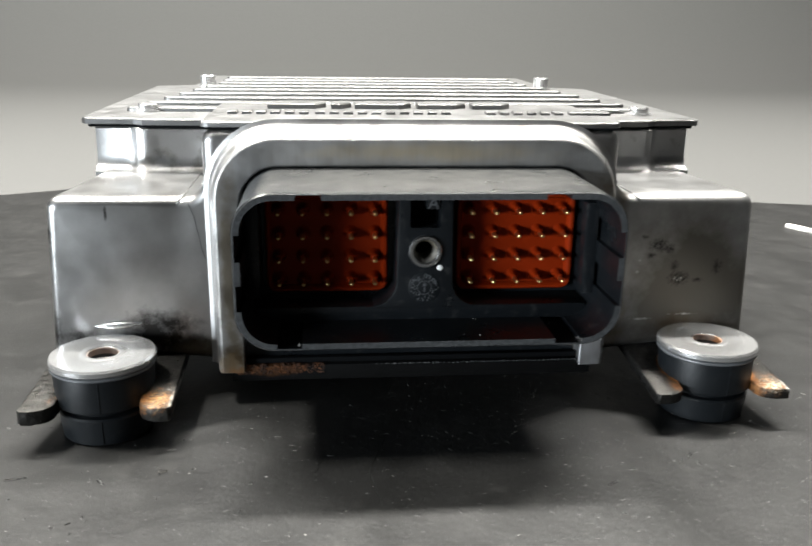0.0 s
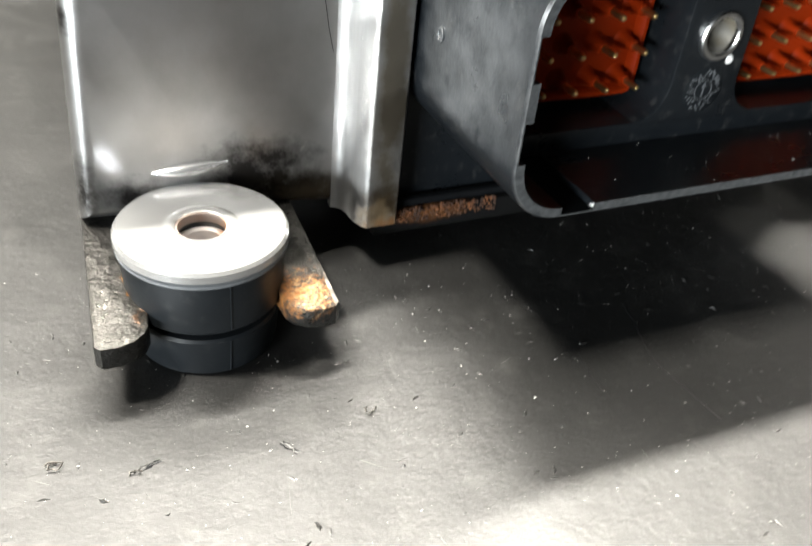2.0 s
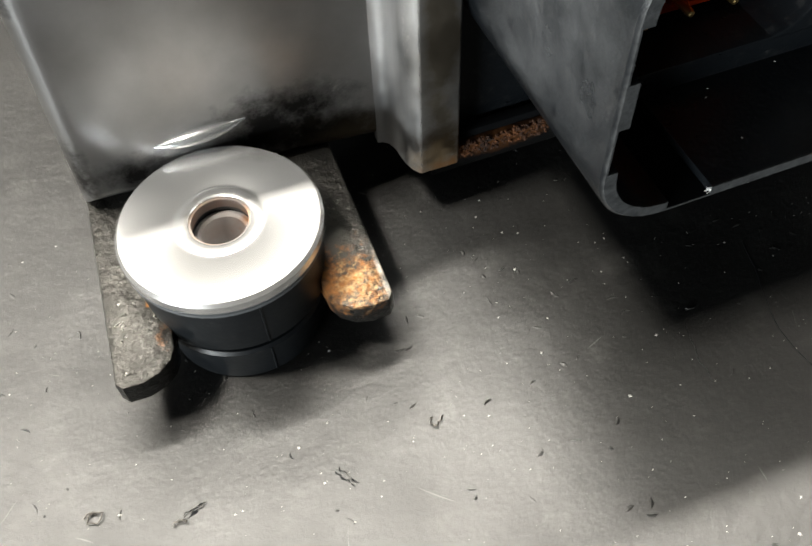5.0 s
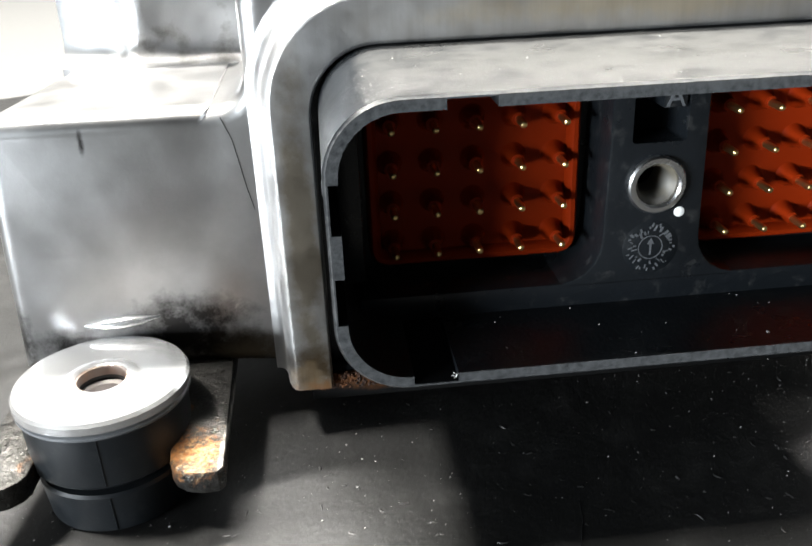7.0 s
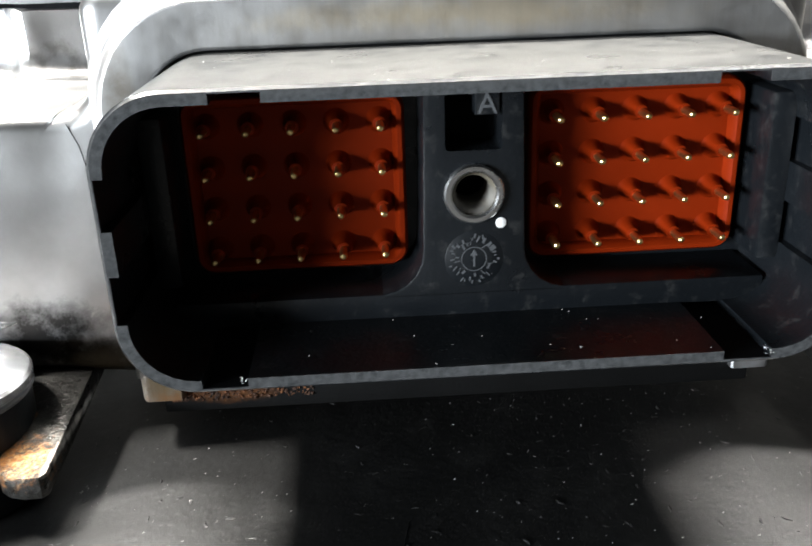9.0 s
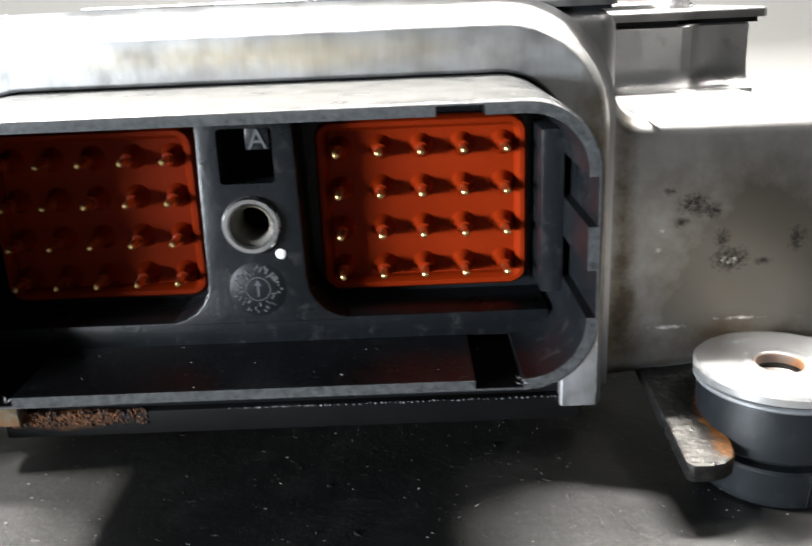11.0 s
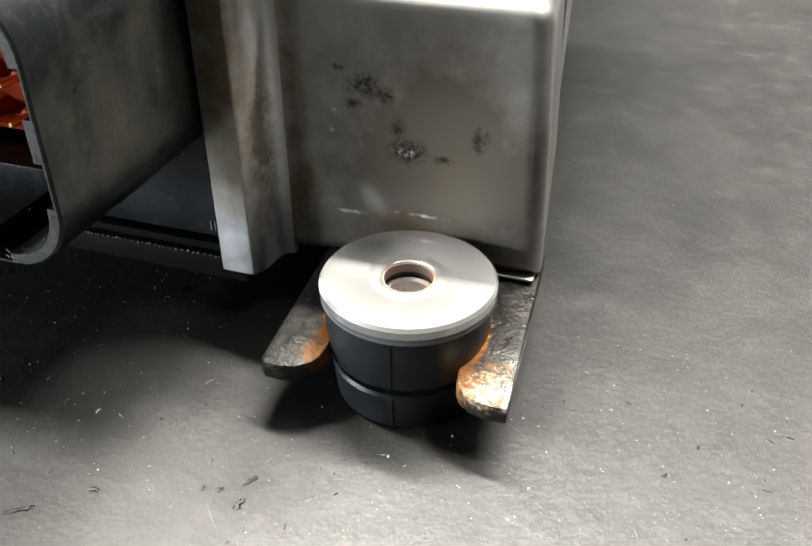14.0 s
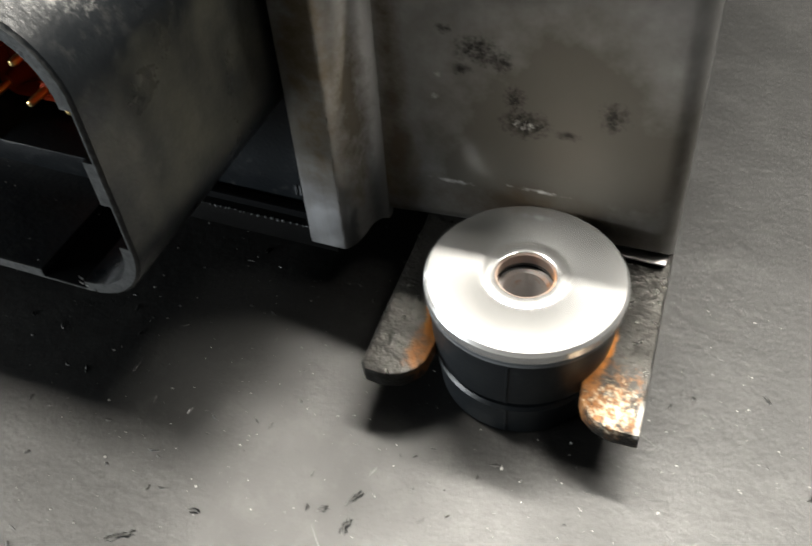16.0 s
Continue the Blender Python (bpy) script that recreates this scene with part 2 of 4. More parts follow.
def fork_steel(name, cx, cy, chip, ring, orange, cream, inner):
    """Dark pitted bracket steel, rusty round its slot, worn bright at the tips."""
    m, nodes, links, b = material(name)
    v = coords(nodes, links)
    col = mix_of(nodes, links, noise_of(nodes, links, v, 300, 6, 0.7), (0.013, 0.0125, 0.0118), (0.055, 0.0535, 0.05))
    chips = ramp_of(nodes, links, noise_of(nodes, links, v, 380, 9, 0.8), [(0.62, grey(0)), (0.67, grey(0.8))])
    col = mix_of(nodes, links, chips, col, (0.24, 0.235, 0.22))
    links.new(col, b.inputs["Base Color"])
    b.inputs["Metallic"].default_value = 0.8
    b.inputs["Specular IOR Level"].default_value = 0.2
    links.new(ramp_of(nodes, links, noise_of(nodes, links, v, 500, 5), [(0.35, grey(0.26)), (0.65, grey(0.52))]), b.inputs["Roughness"])
    bump_of(nodes, links, b, noise_of(nodes, links, v, 420, 5, 0.65), 0.7, 0.0008)
    mp, span = nodes.new("ShaderNodeMapping"), nodes.new("ShaderNodeVectorMath")
    mp.inputs["Scale"].default_value, mp.inputs["Location"].default_value = (50, 50, 0), (-cx / 20, -cy / 20, 0)
    links.new(v, mp.inputs["Vector"])
    span.operation = "LENGTH"
    links.new(mp.outputs["Vector"], span.inputs[0])
    band = ramp_of(nodes, links, span.outputs["Value"], [(0.60, grey(1)), (0.64, grey(0.72)), (0.70, grey(0))])
    cut = nodes.new("ShaderNodeMath")
    cut.operation = "MULTIPLY"
    links.new(band, cut.inputs[0])
    links.new(noise_of(nodes, links, v, 500, 6, 0.7), cut.inputs[1])
    links.new(mix_of(nodes, links, ramp_of(nodes, links, cut.outputs[0], [(ring, grey(0)), (ring + 0.16, grey(0.9))]), col, (0.36, 0.14, 0.03)), b.inputs["Base Color"])
    return stain_and_tone(m, [((cx, cy - 4, 9.5), (16, 15, 9), (0.30, 0.12, 0.03), 600, 0.235), ((cx + 11, cy - 8, 9.5), (5, 9, 6), (0.28, 0.115, 0.035), 800, 0.22), ((cx - 11, cy - 8, 9.5), (5, 9, 6), (0.28, 0.115, 0.035), 800, inner),
                       ((cx + 14, cy - 9, 10.2), (18, 20, 9), orange, 800, 0.36), ((cx + 14.5, cy - 9.5, 10.4), (15, 17, 7), cream, 1300, 0.395), ((cx + 17.9, 10, 10.3), (1.4, 40, 2), (0.5, 0.49, 0.46), 400, 0.24), ((cx - 13.5, cy - 7, 10.4), (9, 14, 4), (0.15, 0.146, 0.137), 1600, chip)], dull=True)


M_FORK_R, M_FORK_L = fork_steel("fork_steel", 79.1, 8.8, 0.46, 0.30, (0.26, 0.115, 0.04), (0.62, 0.53, 0.40), 0.24), fork_steel("fork_steel", -80.2, 9.4, 0.43, 0.44, (0.30, 0.12, 0.03), (0.50, 0.33, 0.17), 0.4)
# near-black base colour with rust and grey grit on the front edge
M_BASE = stain_and_tone(cast_metal("near_black_base", 0.005, 0.6, grime=(0.003, 0.003, 0.003), amount=0.6, metal=0.0), [((-38, 15.5, 12), (14, 5, 4), (0.07, 0.028, 0.01), 700, 0.16), ((0, 15.5, 12.4), (46, 3, 0.8), (0.2, 0.2, 0.2), 1200, 0.4)])
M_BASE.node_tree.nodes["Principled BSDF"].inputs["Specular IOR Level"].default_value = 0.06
# broad paler tones on the top and outer sides, scuffs on the front lip
M_SHELL = stain_and_tone(plastic("connector_plastic", (0.0062, 0.0076, 0.0092), 0.30, dust=0.10, spec=0.36, skin=0.3),
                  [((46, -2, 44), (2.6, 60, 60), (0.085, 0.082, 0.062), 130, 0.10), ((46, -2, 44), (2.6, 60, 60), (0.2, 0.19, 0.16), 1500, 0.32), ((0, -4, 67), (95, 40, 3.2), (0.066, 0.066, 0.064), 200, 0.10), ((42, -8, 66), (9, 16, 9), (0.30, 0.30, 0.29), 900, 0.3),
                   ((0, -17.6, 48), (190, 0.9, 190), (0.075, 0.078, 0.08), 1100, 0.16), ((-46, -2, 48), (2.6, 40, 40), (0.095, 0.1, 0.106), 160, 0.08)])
M_ORANGE = plastic("orange_silicone", (0.175, 0.0145, 0.0016), 0.45, spec=0.06)
M_RUBBER = plastic("black_rubber", (0.006, 0.0075, 0.009), 0.38, dust=0.06, spec=0.34)
M_LIP = plastic("worn_rubber_lip", (0.10, 0.105, 0.11), 0.32, dust=0.3)
M_GOLD = plain("gold_contact", (0.95, 0.66, 0.28), 0.3, 1.0)
M_BRASS = cast_metal("nickel_insert", 0.68, 0.28, amount=0.72)
# very dark tone with olive-brown patches
M_THREAD = cast_metal("olive_thread", 0.06, 0.6, grime=(0.19, 0.14, 0.06), amount=0.40, metal=0.1)
# near-black for seams, gaskets and scratches; also shade painted into recesses
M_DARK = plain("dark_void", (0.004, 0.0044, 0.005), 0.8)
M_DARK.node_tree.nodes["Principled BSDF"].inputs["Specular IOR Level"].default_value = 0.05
M_WHITE = plain("white_paint", (0.8, 0.8, 0.78), 0.5)
M_LINT = plain("pale_dust", (0.3, 0.295, 0.28), 0.7)
M_MARK = plain("moulded_mark", (0.075, 0.079, 0.084), 0.38)
M_WALL = plain("grey_wall_paint", (0.06, 0.06, 0.059), 0.8)
M_SHEET = plain("pale_sheet", (0.072, 0.072, 0.07), 0.7)
M_CEIL = plain("ceiling_paint", (0.06, 0.06, 0.058), 0.85)


def mat_rubber():
    m, nodes, links, b = material("bench_mat_rubber")
    v = coords(nodes, links)
    big, mid = noise_of(nodes, links, v, 9, 5), noise_of(nodes, links, v, 160, 6, 0.7)
    col = mix_of(nodes, links, big, (0.005, 0.005, 0.0049), (0.012, 0.012, 0.0116))
    worn = ramp_of(nodes, links, mid, [(0.52, grey(0)), (0.74, grey(0.6))])
    col = mix_of(nodes, links, worn, col, (0.034, 0.0335, 0.032))
    links.new(col, b.inputs["Base Color"])
    links.new(ramp_of(nodes, links, noise_of(nodes, links, v, 45, 7, 0.65), [(0.3, grey(0.38)), (0.72, grey(0.54))]), b.inputs["Roughness"])
    b.inputs["Specular IOR Level"].default_value = 0.48
    swell, lumps, pores = noise_of(nodes, links, v, 60, 3, 0.5), noise_of(nodes, links, v, 190, 5, 0.6), noise_of(nodes, links, v, 700, 6, 0.75)
    heights = None
    for tex, gain in ((swell, 0.6), (lumps, 0.5), (pores, 0.4)):
        add = nodes.new("ShaderNodeMath")
        add.operation = "MULTIPLY_ADD"
        links.new(tex, add.inputs[0])
        add.inputs[1].default_value = gain
        if heights:
            links.new(heights, add.inputs[2])
        heights = add.outputs[0]
    bump_of(nodes, links, b, heights, 0.42, 0.0006)
    return m


M_MAT = mat_rubber()

# ---- mesh helpers (millimetres in, metres out) ----
MM = 0.001


def finish(name, bm, mat, smooth=35):
    for v in bm.verts:
        v.co *= MM
    bmesh.ops.recalc_face_normals(bm, faces=bm.faces)
    me = bpy.data.meshes.new(name)
    bm.to_mesh(me)
    bm.free()
    me.materials.append(mat)
    if smooth:
        for p in me.polygons:
            p.use_smooth = True
        me.set_sharp_from_angle(angle=radians(smooth))
    return me


def part(name, bm, mat, parent, label="", smooth=35):
    ob = new(name, finish(name, bm, mat, smooth))
    ob.parent = parent
    if label:
        tagged(ob, label)
    return ob


def thing(name, label, category, at=(0, 0, 0), group="", kind=""):
    ob = new(name)
    ob.location = at
    return tagged(ob, label, category, group, kind)


def solid(name, bm, mat, label, category="", kind="", smooth=35, group=""):
    return tagged(new(name, finish(name, bm, mat, smooth)), label, category, group, kind)


def arc(cx, cz, r, a0, a1, n=8):
    return [(cx + r * math.cos(radians(a0 + (a1 - a0) * i / n)), cz + r * math.sin(radians(a0 + (a1 - a0) * i / n))) for i in range(n + 1)]


def rrect(x0, z0, x1, z1, r, n=6):
    """Rounded rectangle, counter-clockwise; r: one radius or (bottom left, bottom right, top right, top left)."""
    r = (r,) * 4 if isinstance(r, (int, float)) else r
    return (arc(x0 + r[0], z0 + r[0], r[0], 180, 270, n) + arc(x1 - r[1], z0 + r[1], r[1], 270, 360, n)
            + arc(x1 - r[2], z1 - r[2], r[2], 0, 90, n) + arc(x0 + r[3], z1 - r[3], r[3], 90, 180, n))


def inset(loop, d):
    """The loop moved inwards by d along its corner normals (counter-clockwise loop)."""
    out, n = [], len(loop)
    for i in range(n):
        a, b, c = Vector(loop[i - 1]), Vector(loop[i]), Vector(loop[(i + 1) % n])
        e, f = b - a, c - b
        if e.length < 1e-9 or f.length < 1e-9:
            e = f = (f if f.length > e.length else e)
        na, nb = Vector((-e.y, e.x)).normalized(), Vector((-f.y, f.x)).normalized()
        m = na + nb
        m = m / max(0.35, m.length_squared / 2) if m.length > 1e-6 else na
        out.append(tuple(b + m * d))
    return out


def place3(axis, p, h):
    return {"y": (p[0], h, p[1]), "z": (p[0], p[1], h), "x": (h, p[0], p[1])}[axis]


def loft(bm, rings, cap0=True, cap1=True, closed=True):
    """Joins rings of points of equal length."""
    vs = [[bm.verts.new(p) for p in ring] for ring in rings]
    n = len(vs[0])
    for a, b in zip(vs, vs[1:]):
        for i in range(n if closed else n - 1):
            j = (i + 1) % n
            bm.faces.new((a[i], a[j], b[j], b[i]))
    if cap0:
        bm.faces.new(vs[0][::-1])
    if cap1:
        bm.faces.new(vs[-1])
    return vs


def prism(bm, loop, h0, h1, axis="y", r0=0.0, r1=0.0, steps=3):
    """A loop raised from h0 to h1 with rounded rims of radius r0 and r1."""
    s = 1 if h1 > h0 else -1
    rings = []
    for i in range(steps + 1 if r0 else 1):
        a = radians(90 * i / steps) if r0 else 0
        d = r0 * (1 - math.sin(a)) if r0 else 0
        rings.append([place3(axis, p, h0 + s * (r0 * (1 - math.cos(a)) if r0 else 0)) for p in (inset(loop, d) if d > 1e-9 else loop)])
    for i in range(steps + 1 if r1 else 1):
        a = radians(90 * i / steps) if r1 else 0
        d = r1 * (1 - math.cos(a)) if r1 else 0
        rings.append([place3(axis, p, h1 - s * (r1 * (1 - math.sin(a)) if r1 else 0)) for p in (inset(loop, d) if d > 1e-9 else loop)])
    loft(bm, rings)


def turned(bm, cx, cy, profile, axis="z", n=48, closed=False):
    """A turned form: profile of (radius, height) about an axis through (cx, cy)."""
    rings = []
    for r, h in profile:
        rings.append([place3(axis, (cx + r * math.cos(2 * math.pi * i / n), cy + r * math.sin(2 * math.pi * i / n)), h) for i in range(n)])
    if closed:
        rings.append(rings[0])
    vs = loft(bm, rings, cap0=not closed and profile[0][0] > 1e-6, cap1=not closed and profile[-1][0] > 1e-6)
    if closed:
        bmesh.ops.remove_doubles(bm, verts=bm.verts, dist=1e-5)


def box(bm, x0, y0, z0, x1, y1, z1, r=0.0, seg=2):
    start = set(bm.verts)
    v = [bm.verts.new(p) for p in ((x0, y0, z0), (x1, y0, z0), (x1, y1, z0), (x0, y1, z0), (x0, y0, z1), (x1, y0, z1), (x1, y1, z1), (x0, y1, z1))]
    for f in ((3, 2, 1, 0), (4, 5, 6, 7), (0, 1, 5, 4), (1, 2, 6, 5), (2, 3, 7, 6), (3, 0, 4, 7)):
        bm.faces.new([v[i] for i in f])
    if r:
        own = [e for e in bm.edges if e.verts[0] not in start and e.verts[1] not in start]
        bmesh.ops.bevel(bm, geom=own, offset=r, segments=seg, affect="EDGES", profile=0.5)


B = bmesh.new

# ---- the room ----
edge = [(900, -700), (900, 230), (420, 250), (270, 268), (215, 284), (180, 318), (148, 350), (110, 378), (60, 394), (0, 398), (-70, 394), (-118, 378), (-152, 352),
        (-182, 325), (-225, 305), (-320, 290), (-520, 280), (-900, 270), (-900, -700)]


def ease(a, b, x):
    u = min(1.0, max(0.0, (x - a) / (b - a)))
    return u * u * (3 - 2 * u)


def mat_z(x, y):
    """The rubber sheet does not lie quite flat: it bulges under the part (millimetres)."""
    across = 2.6 * (1 - ease(40, 66, x)) if x > -40 else 2.6 - 2.25 * ease(-42, -68, x) - 0.35 * ease(-120, -230, x)
    dent = 1.0 * (1 - ease(13, 26, math.hypot((x + 80) / 1.2, y - 4)))  # pressed in under the one mount
    return across * ease(-150, -55, y) * (1 - ease(110, 220, y)) - dent


def edge_y(x):
    for (xa, ya), (xb, yb) in zip(edge[1:], edge[2:]):
        if xb <= x <= xa:
            return ya + (yb - ya) * (xa - x) / (xa - xb)
    return 250


xs = list(range(-900, -230, 40)) + list(range(-230, -130, 10)) + [-130 + 2.5 * k for k in range(92)] + list(range(100, 240, 10)) + list(range(240, 901, 40))
ys = list(range(-700, -150, 50)) + [-150 + 2.5 * k for k in range(88)] + list(range(70, 201, 10))
cols = []
for x in xs:
    end = edge_y(x)
    line = [(x, y, mat_z(x, y)) for y in ys] + [(x, 200 + (end - 0.4 - 200) * k / 8, mat_z(x, 200 + (end - 200) * k / 8)) for k in range(1, 9)]
    cols.append([(x, -700, -2.5)] + line + [(x, end, -0.4), (x, end, -2.5)])
bm = B(); loft(bm, cols, cap0=True, cap1=True, closed=True)
solid("bench_mat", bm, M_MAT, "dark grey worn rubber bench mat with dust and scratches", kind="structure", smooth=30)
# pale sheet that covers the bench and sweeps up the back wall
sweep = [(-1500, -3)] + [(1150 + 520 * math.sin(radians(a)), -3 + 520 * (1 - math.cos(radians(a)))) for a in range(0, 91, 6)] + [(1670, 1240)]
bm = B()
loft(bm, [[(x, y, z) for y, z in sweep] + [(x, y + (25 if z > 600 else 0), z - 25 if z < 600 else z) for y, z in sweep[::-1]] for x in (-2600, 2600)])
solid("backdrop", bm, M_SHEET, "pale grey bench sheet sweeping up at the back", kind="structure", smooth=60)
for nm, bx in (("wall_north", (-2700, 1720, -900, 2700, 1820, 1250)), ("wall_south", (-2700, -2900, -900, 2700, -2800, 1250)),
               ("wall_east", (2700, -2900, -900, 2800, 1820, 1250)), ("wall_west", (-2800, -2900, -900, -2700, 1820, 1250))):
    bm = B(); box(bm, *bx)
    solid(nm, bm, M_WALL, "plain grey painted workshop wall", kind="structure", smooth=0)
bm = B(); box(bm, -2800, -2900, 1250, 2800, 1820, 1350)
solid("ceiling", bm, M_CEIL, "plain grey workshop ceiling above the bench", kind="structure", smooth=0)
bm = B(); box(bm, -2800, -2900, -1000, 2800, 1820, -900)
solid("floor", bm, M_WALL, "plain grey workshop floor", kind="structure", smooth=0)

# ---- the control module ----
ecu = thing("control_module", "cast aluminium engine control module with black connector, standing on rubber mounts", "control unit")

# housing front: stepped outline with concave fillets
hat = ([(-96.6, 14.6), (-72, 13.6), (-55, 11.9), (55, 11.9), (72, 13.6), (96.3, 14.6)] + arc(91.3, 53.7, 3.5, 0, 90, 5) + [(60.5, 57.2)] + arc(60.5, 62.2, 5.5, 270, 180, 5)
       + arc(51.5, 71.1, 3.5, 0, 90, 5) + arc(-51.5, 71.1, 3.5, 90, 180, 5) + arc(-60.5, 62.2, 5.5, 0, -90, 5) + [(-60.5, 57.2)] + arc(-91.7, 53.7, 3.5, 90, 180, 5))
bm = B(); prism(bm, hat, 22.2, 72, "y", r0=2.9, steps=5)
for v in bm.verts:
    if v.co.y > 50 and abs(v.co.x) > 80:
        v.co.x *= 0.943  # moulding draft of the end faces
part("housing", bm, M_CAST, ecu, "dull cast aluminium housing with dark smudges")
# rear box carrying the lid
upper = [(-91.4, 64.5), (-82, 64.2), (-80.4, 63.2), (-79, 61.6), (-77, 61.2), (-75.4, 62.0), (-56, 62.4), (56, 62.4), (75.4, 62.0), (77, 61.2), (79, 61.6), (80.4, 63.2), (82, 64.2), (91.4, 64.5), (77, 188), (70, 192), (66, 255), (-66, 255), (-70, 192), (-77, 188)]
bm = B()


def flared(out):
    """The box's outline with its front pushed forward: the fillet where it rises from the shoulders."""
    return [(x, y - out if y < 70 else y) for x, y in upper]


rings = [(4.2, 14), (4.2, 57.25), (2.6, 57.6), (1.3, 58.5), (0.5, 60.0), (0.0, 61.8), (0.0, 69.5), (-0.5, 70.0)]
loft(bm, [[(x, y, h) for x, y in flared(out)] for out, h in rings])
part("rear_housing", bm, M_REAR, ecu, "cast aluminium box walls under the lid")
# lid
bm = B()
lid = [(-95.5, 66), (-94, 63.5), (-80, 63.0), (-77, 60.5), (-57, 60.0), (57, 60.0), (77, 60.5), (80, 63.0), (94, 63.5), (95.5, 66), (95.5, 187), (80, 194), (80, 258), (-80, 258), (-80, 194), (-95.5, 187)]
prism(bm, lid, 70.9, 72.8, "z", r1=0.7)
lid_part = part("lid", bm, M_LID, ecu, "flat cast aluminium lid with low ribs")
bm = B(); prism(bm, inset(lid, 1.6), 69.9, 70.95, "z")
part("lid_seam", bm, M_DARK, lid_part, "black seam under the lid")
for k in range(9):
    y = 84 + 18.5 * k
    half = 86 - 2.5 * k if y < 185 else 70
    bm = B(); prism(bm, rrect(-half, y - 3.2, half, y + 3.2, 3.0, 4), 72.8, 74.2, "z", r1=0.8)
    part("lid_rib", bm, M_LID, ecu)
bm = B(); prism(bm, rrect(-55.2, 22.8, 55.2, 74, 2.5, 4), 75.0, 76.4, "z", r1=0.6)
part("lid_front", bm, M_LID, ecu)
bm = B(); box(bm, -54, 24, 74.4, 54, 73, 75.1)
part("lid_gasket", bm, M_DARK, ecu, "thin black lid gasket")

# connector rim: an inverted U with rounded front edge
def u_path(x, zt, r, zb, n=10):
    return [(-x, zb), (-x, zt - r - 12)] + arc(-x + r, zt - r, r, 180, 90, n) + arc(x - r, zt - r, r, 90, 0, n) + [(x, zt - r - 12), (x, zb)]


outer, inner = u_path(52.8, 74.9, 17, 11.4), u_path(45.3, 66.3, 10, 11.4)
rings = []
for a, y in ((-0.27, 23.5), (-0.27, 22.1), (-0.16, 21.85), (-0.08, 21.3), (-0.03, 20.5), (0.0, 19.6), (0.01, 18.2), (0.04, 16.6), (0.09, 15.4), (0.15, 14.55), (0.20, 14.1), (0.24, 13.9), (0.26, 13.9), (0.93, 13.9), (0.96, 13.95), (1.0, 14.3), (1.0, 23.5)):
    rings.append([(o[0] + (i[0] - o[0]) * a, y, o[1] + (i[1] - o[1]) * a) for o, i in zip(outer, inner)])
bm = B()
vs = loft(bm, rings, cap0=False, cap1=False, closed=False)
for k in (0, -1):
    bm.faces.new([row[k] for row in vs])
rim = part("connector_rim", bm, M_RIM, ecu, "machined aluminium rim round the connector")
# ragged bright casting line where the fillet meets the flat face
line = [Vector((o[0] + (i[0] - o[0]) * 0.23, o[1] + (i[1] - o[1]) * 0.23)) for o, i in zip(outer, inner)]
fine = [a.lerp(b, k / max(1, int((b - a).length / 0.7))) for a, b in zip(line, line[1:]) for k in range(max(1, int((b - a).length / 0.7)))]
jag = random.Random(21)
bm = B()
rows = []
for p in fine:
    side = (Vector((0, 42)) - p).normalized()
    if abs(p.x) > 34:
        side = Vector((-1 if p.x > 0 else 1, 0)) if p.y < 55 else side
    w, h, off = jag.uniform(0.05, 0.2), jag.uniform(0.0, 0.12), jag.uniform(-0.1, 0.1)
    a, b = p + side * (off - w), p + side * (off + w)
    m = p + side * off
    rows.append([(a.x, 14.3, a.y), (m.x, 13.95 - h, m.y), (b.x, 14.0, b.y), (m.x, 14.6, m.y)])
loft(bm, rows)
part("casting_line", bm, M_ZINC, rim, "ragged bright casting line")
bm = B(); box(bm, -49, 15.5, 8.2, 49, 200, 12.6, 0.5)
plate = part("base_plate", bm, M_BASE, ecu, "near-black base plate with a rusty front edge")
crust = random.Random(8)
bm = B()
for k in range(620):
    x = -47.5 + 23 * crust.random() ** 1.6
    r, z, y = crust.uniform(0.08, 0.34), crust.uniform(10.3, 13.0), crust.uniform(15.35, 15.8)
    start = set(bm.verts)
    turned(bm, x, z, [(r * 0.5, y + r), (r, y + 0.2), (r * 0.85, y - r * 0.4), (r * 0.3, y - r * 0.6)], "y", 6)
    for v in bm.verts:
        if v not in start:
            v.co += Vector((crust.uniform(-1, 1), crust.uniform(-1, 1), crust.uniform(-1, 1))) * r * 0.3
tagged(part("rust_crust", bm, M_CRUST, plate, smooth=0), "crumbly orange-brown rust crust", kind="stuff")
beads = random.Random(14)
bm = B()
x = 4.0
while x < 46:
    r = beads.uniform(0.1, 0.24)
    turned(bm, x, 12.45 + beads.uniform(-0.12, 0.12), [(r * 0.6, 15.7), (r, 15.45), (r * 0.7, 15.45 - 0.4 * r)], "y", 7)
    x += beads.uniform(0.5, 1.5)
tagged(part("sealant_beads", bm, M_LIP, plate, smooth=60), "row of small grey sealant beads", kind="stuff")
bm = B(); box(bm, -47, 16.6, 12.8, 47, 18.4, 14.2, 0.2)
part("base_gasket", bm, M_DARK, ecu)

# ---- connector ----
shell_z0, shell_z1, shell_x, shell_r = 29.8, 66.0, 44.2, 9.0
bm = B(); prism(bm, rrect(-45.1, 12.8, 45.1, 66.4, (1, 1, 9.7, 9.7), 6), 19.2, 22.0, "y")
conn = part("connector", bm, M_SHELL, ecu, "dark grey plastic connector with two orange pin fields")


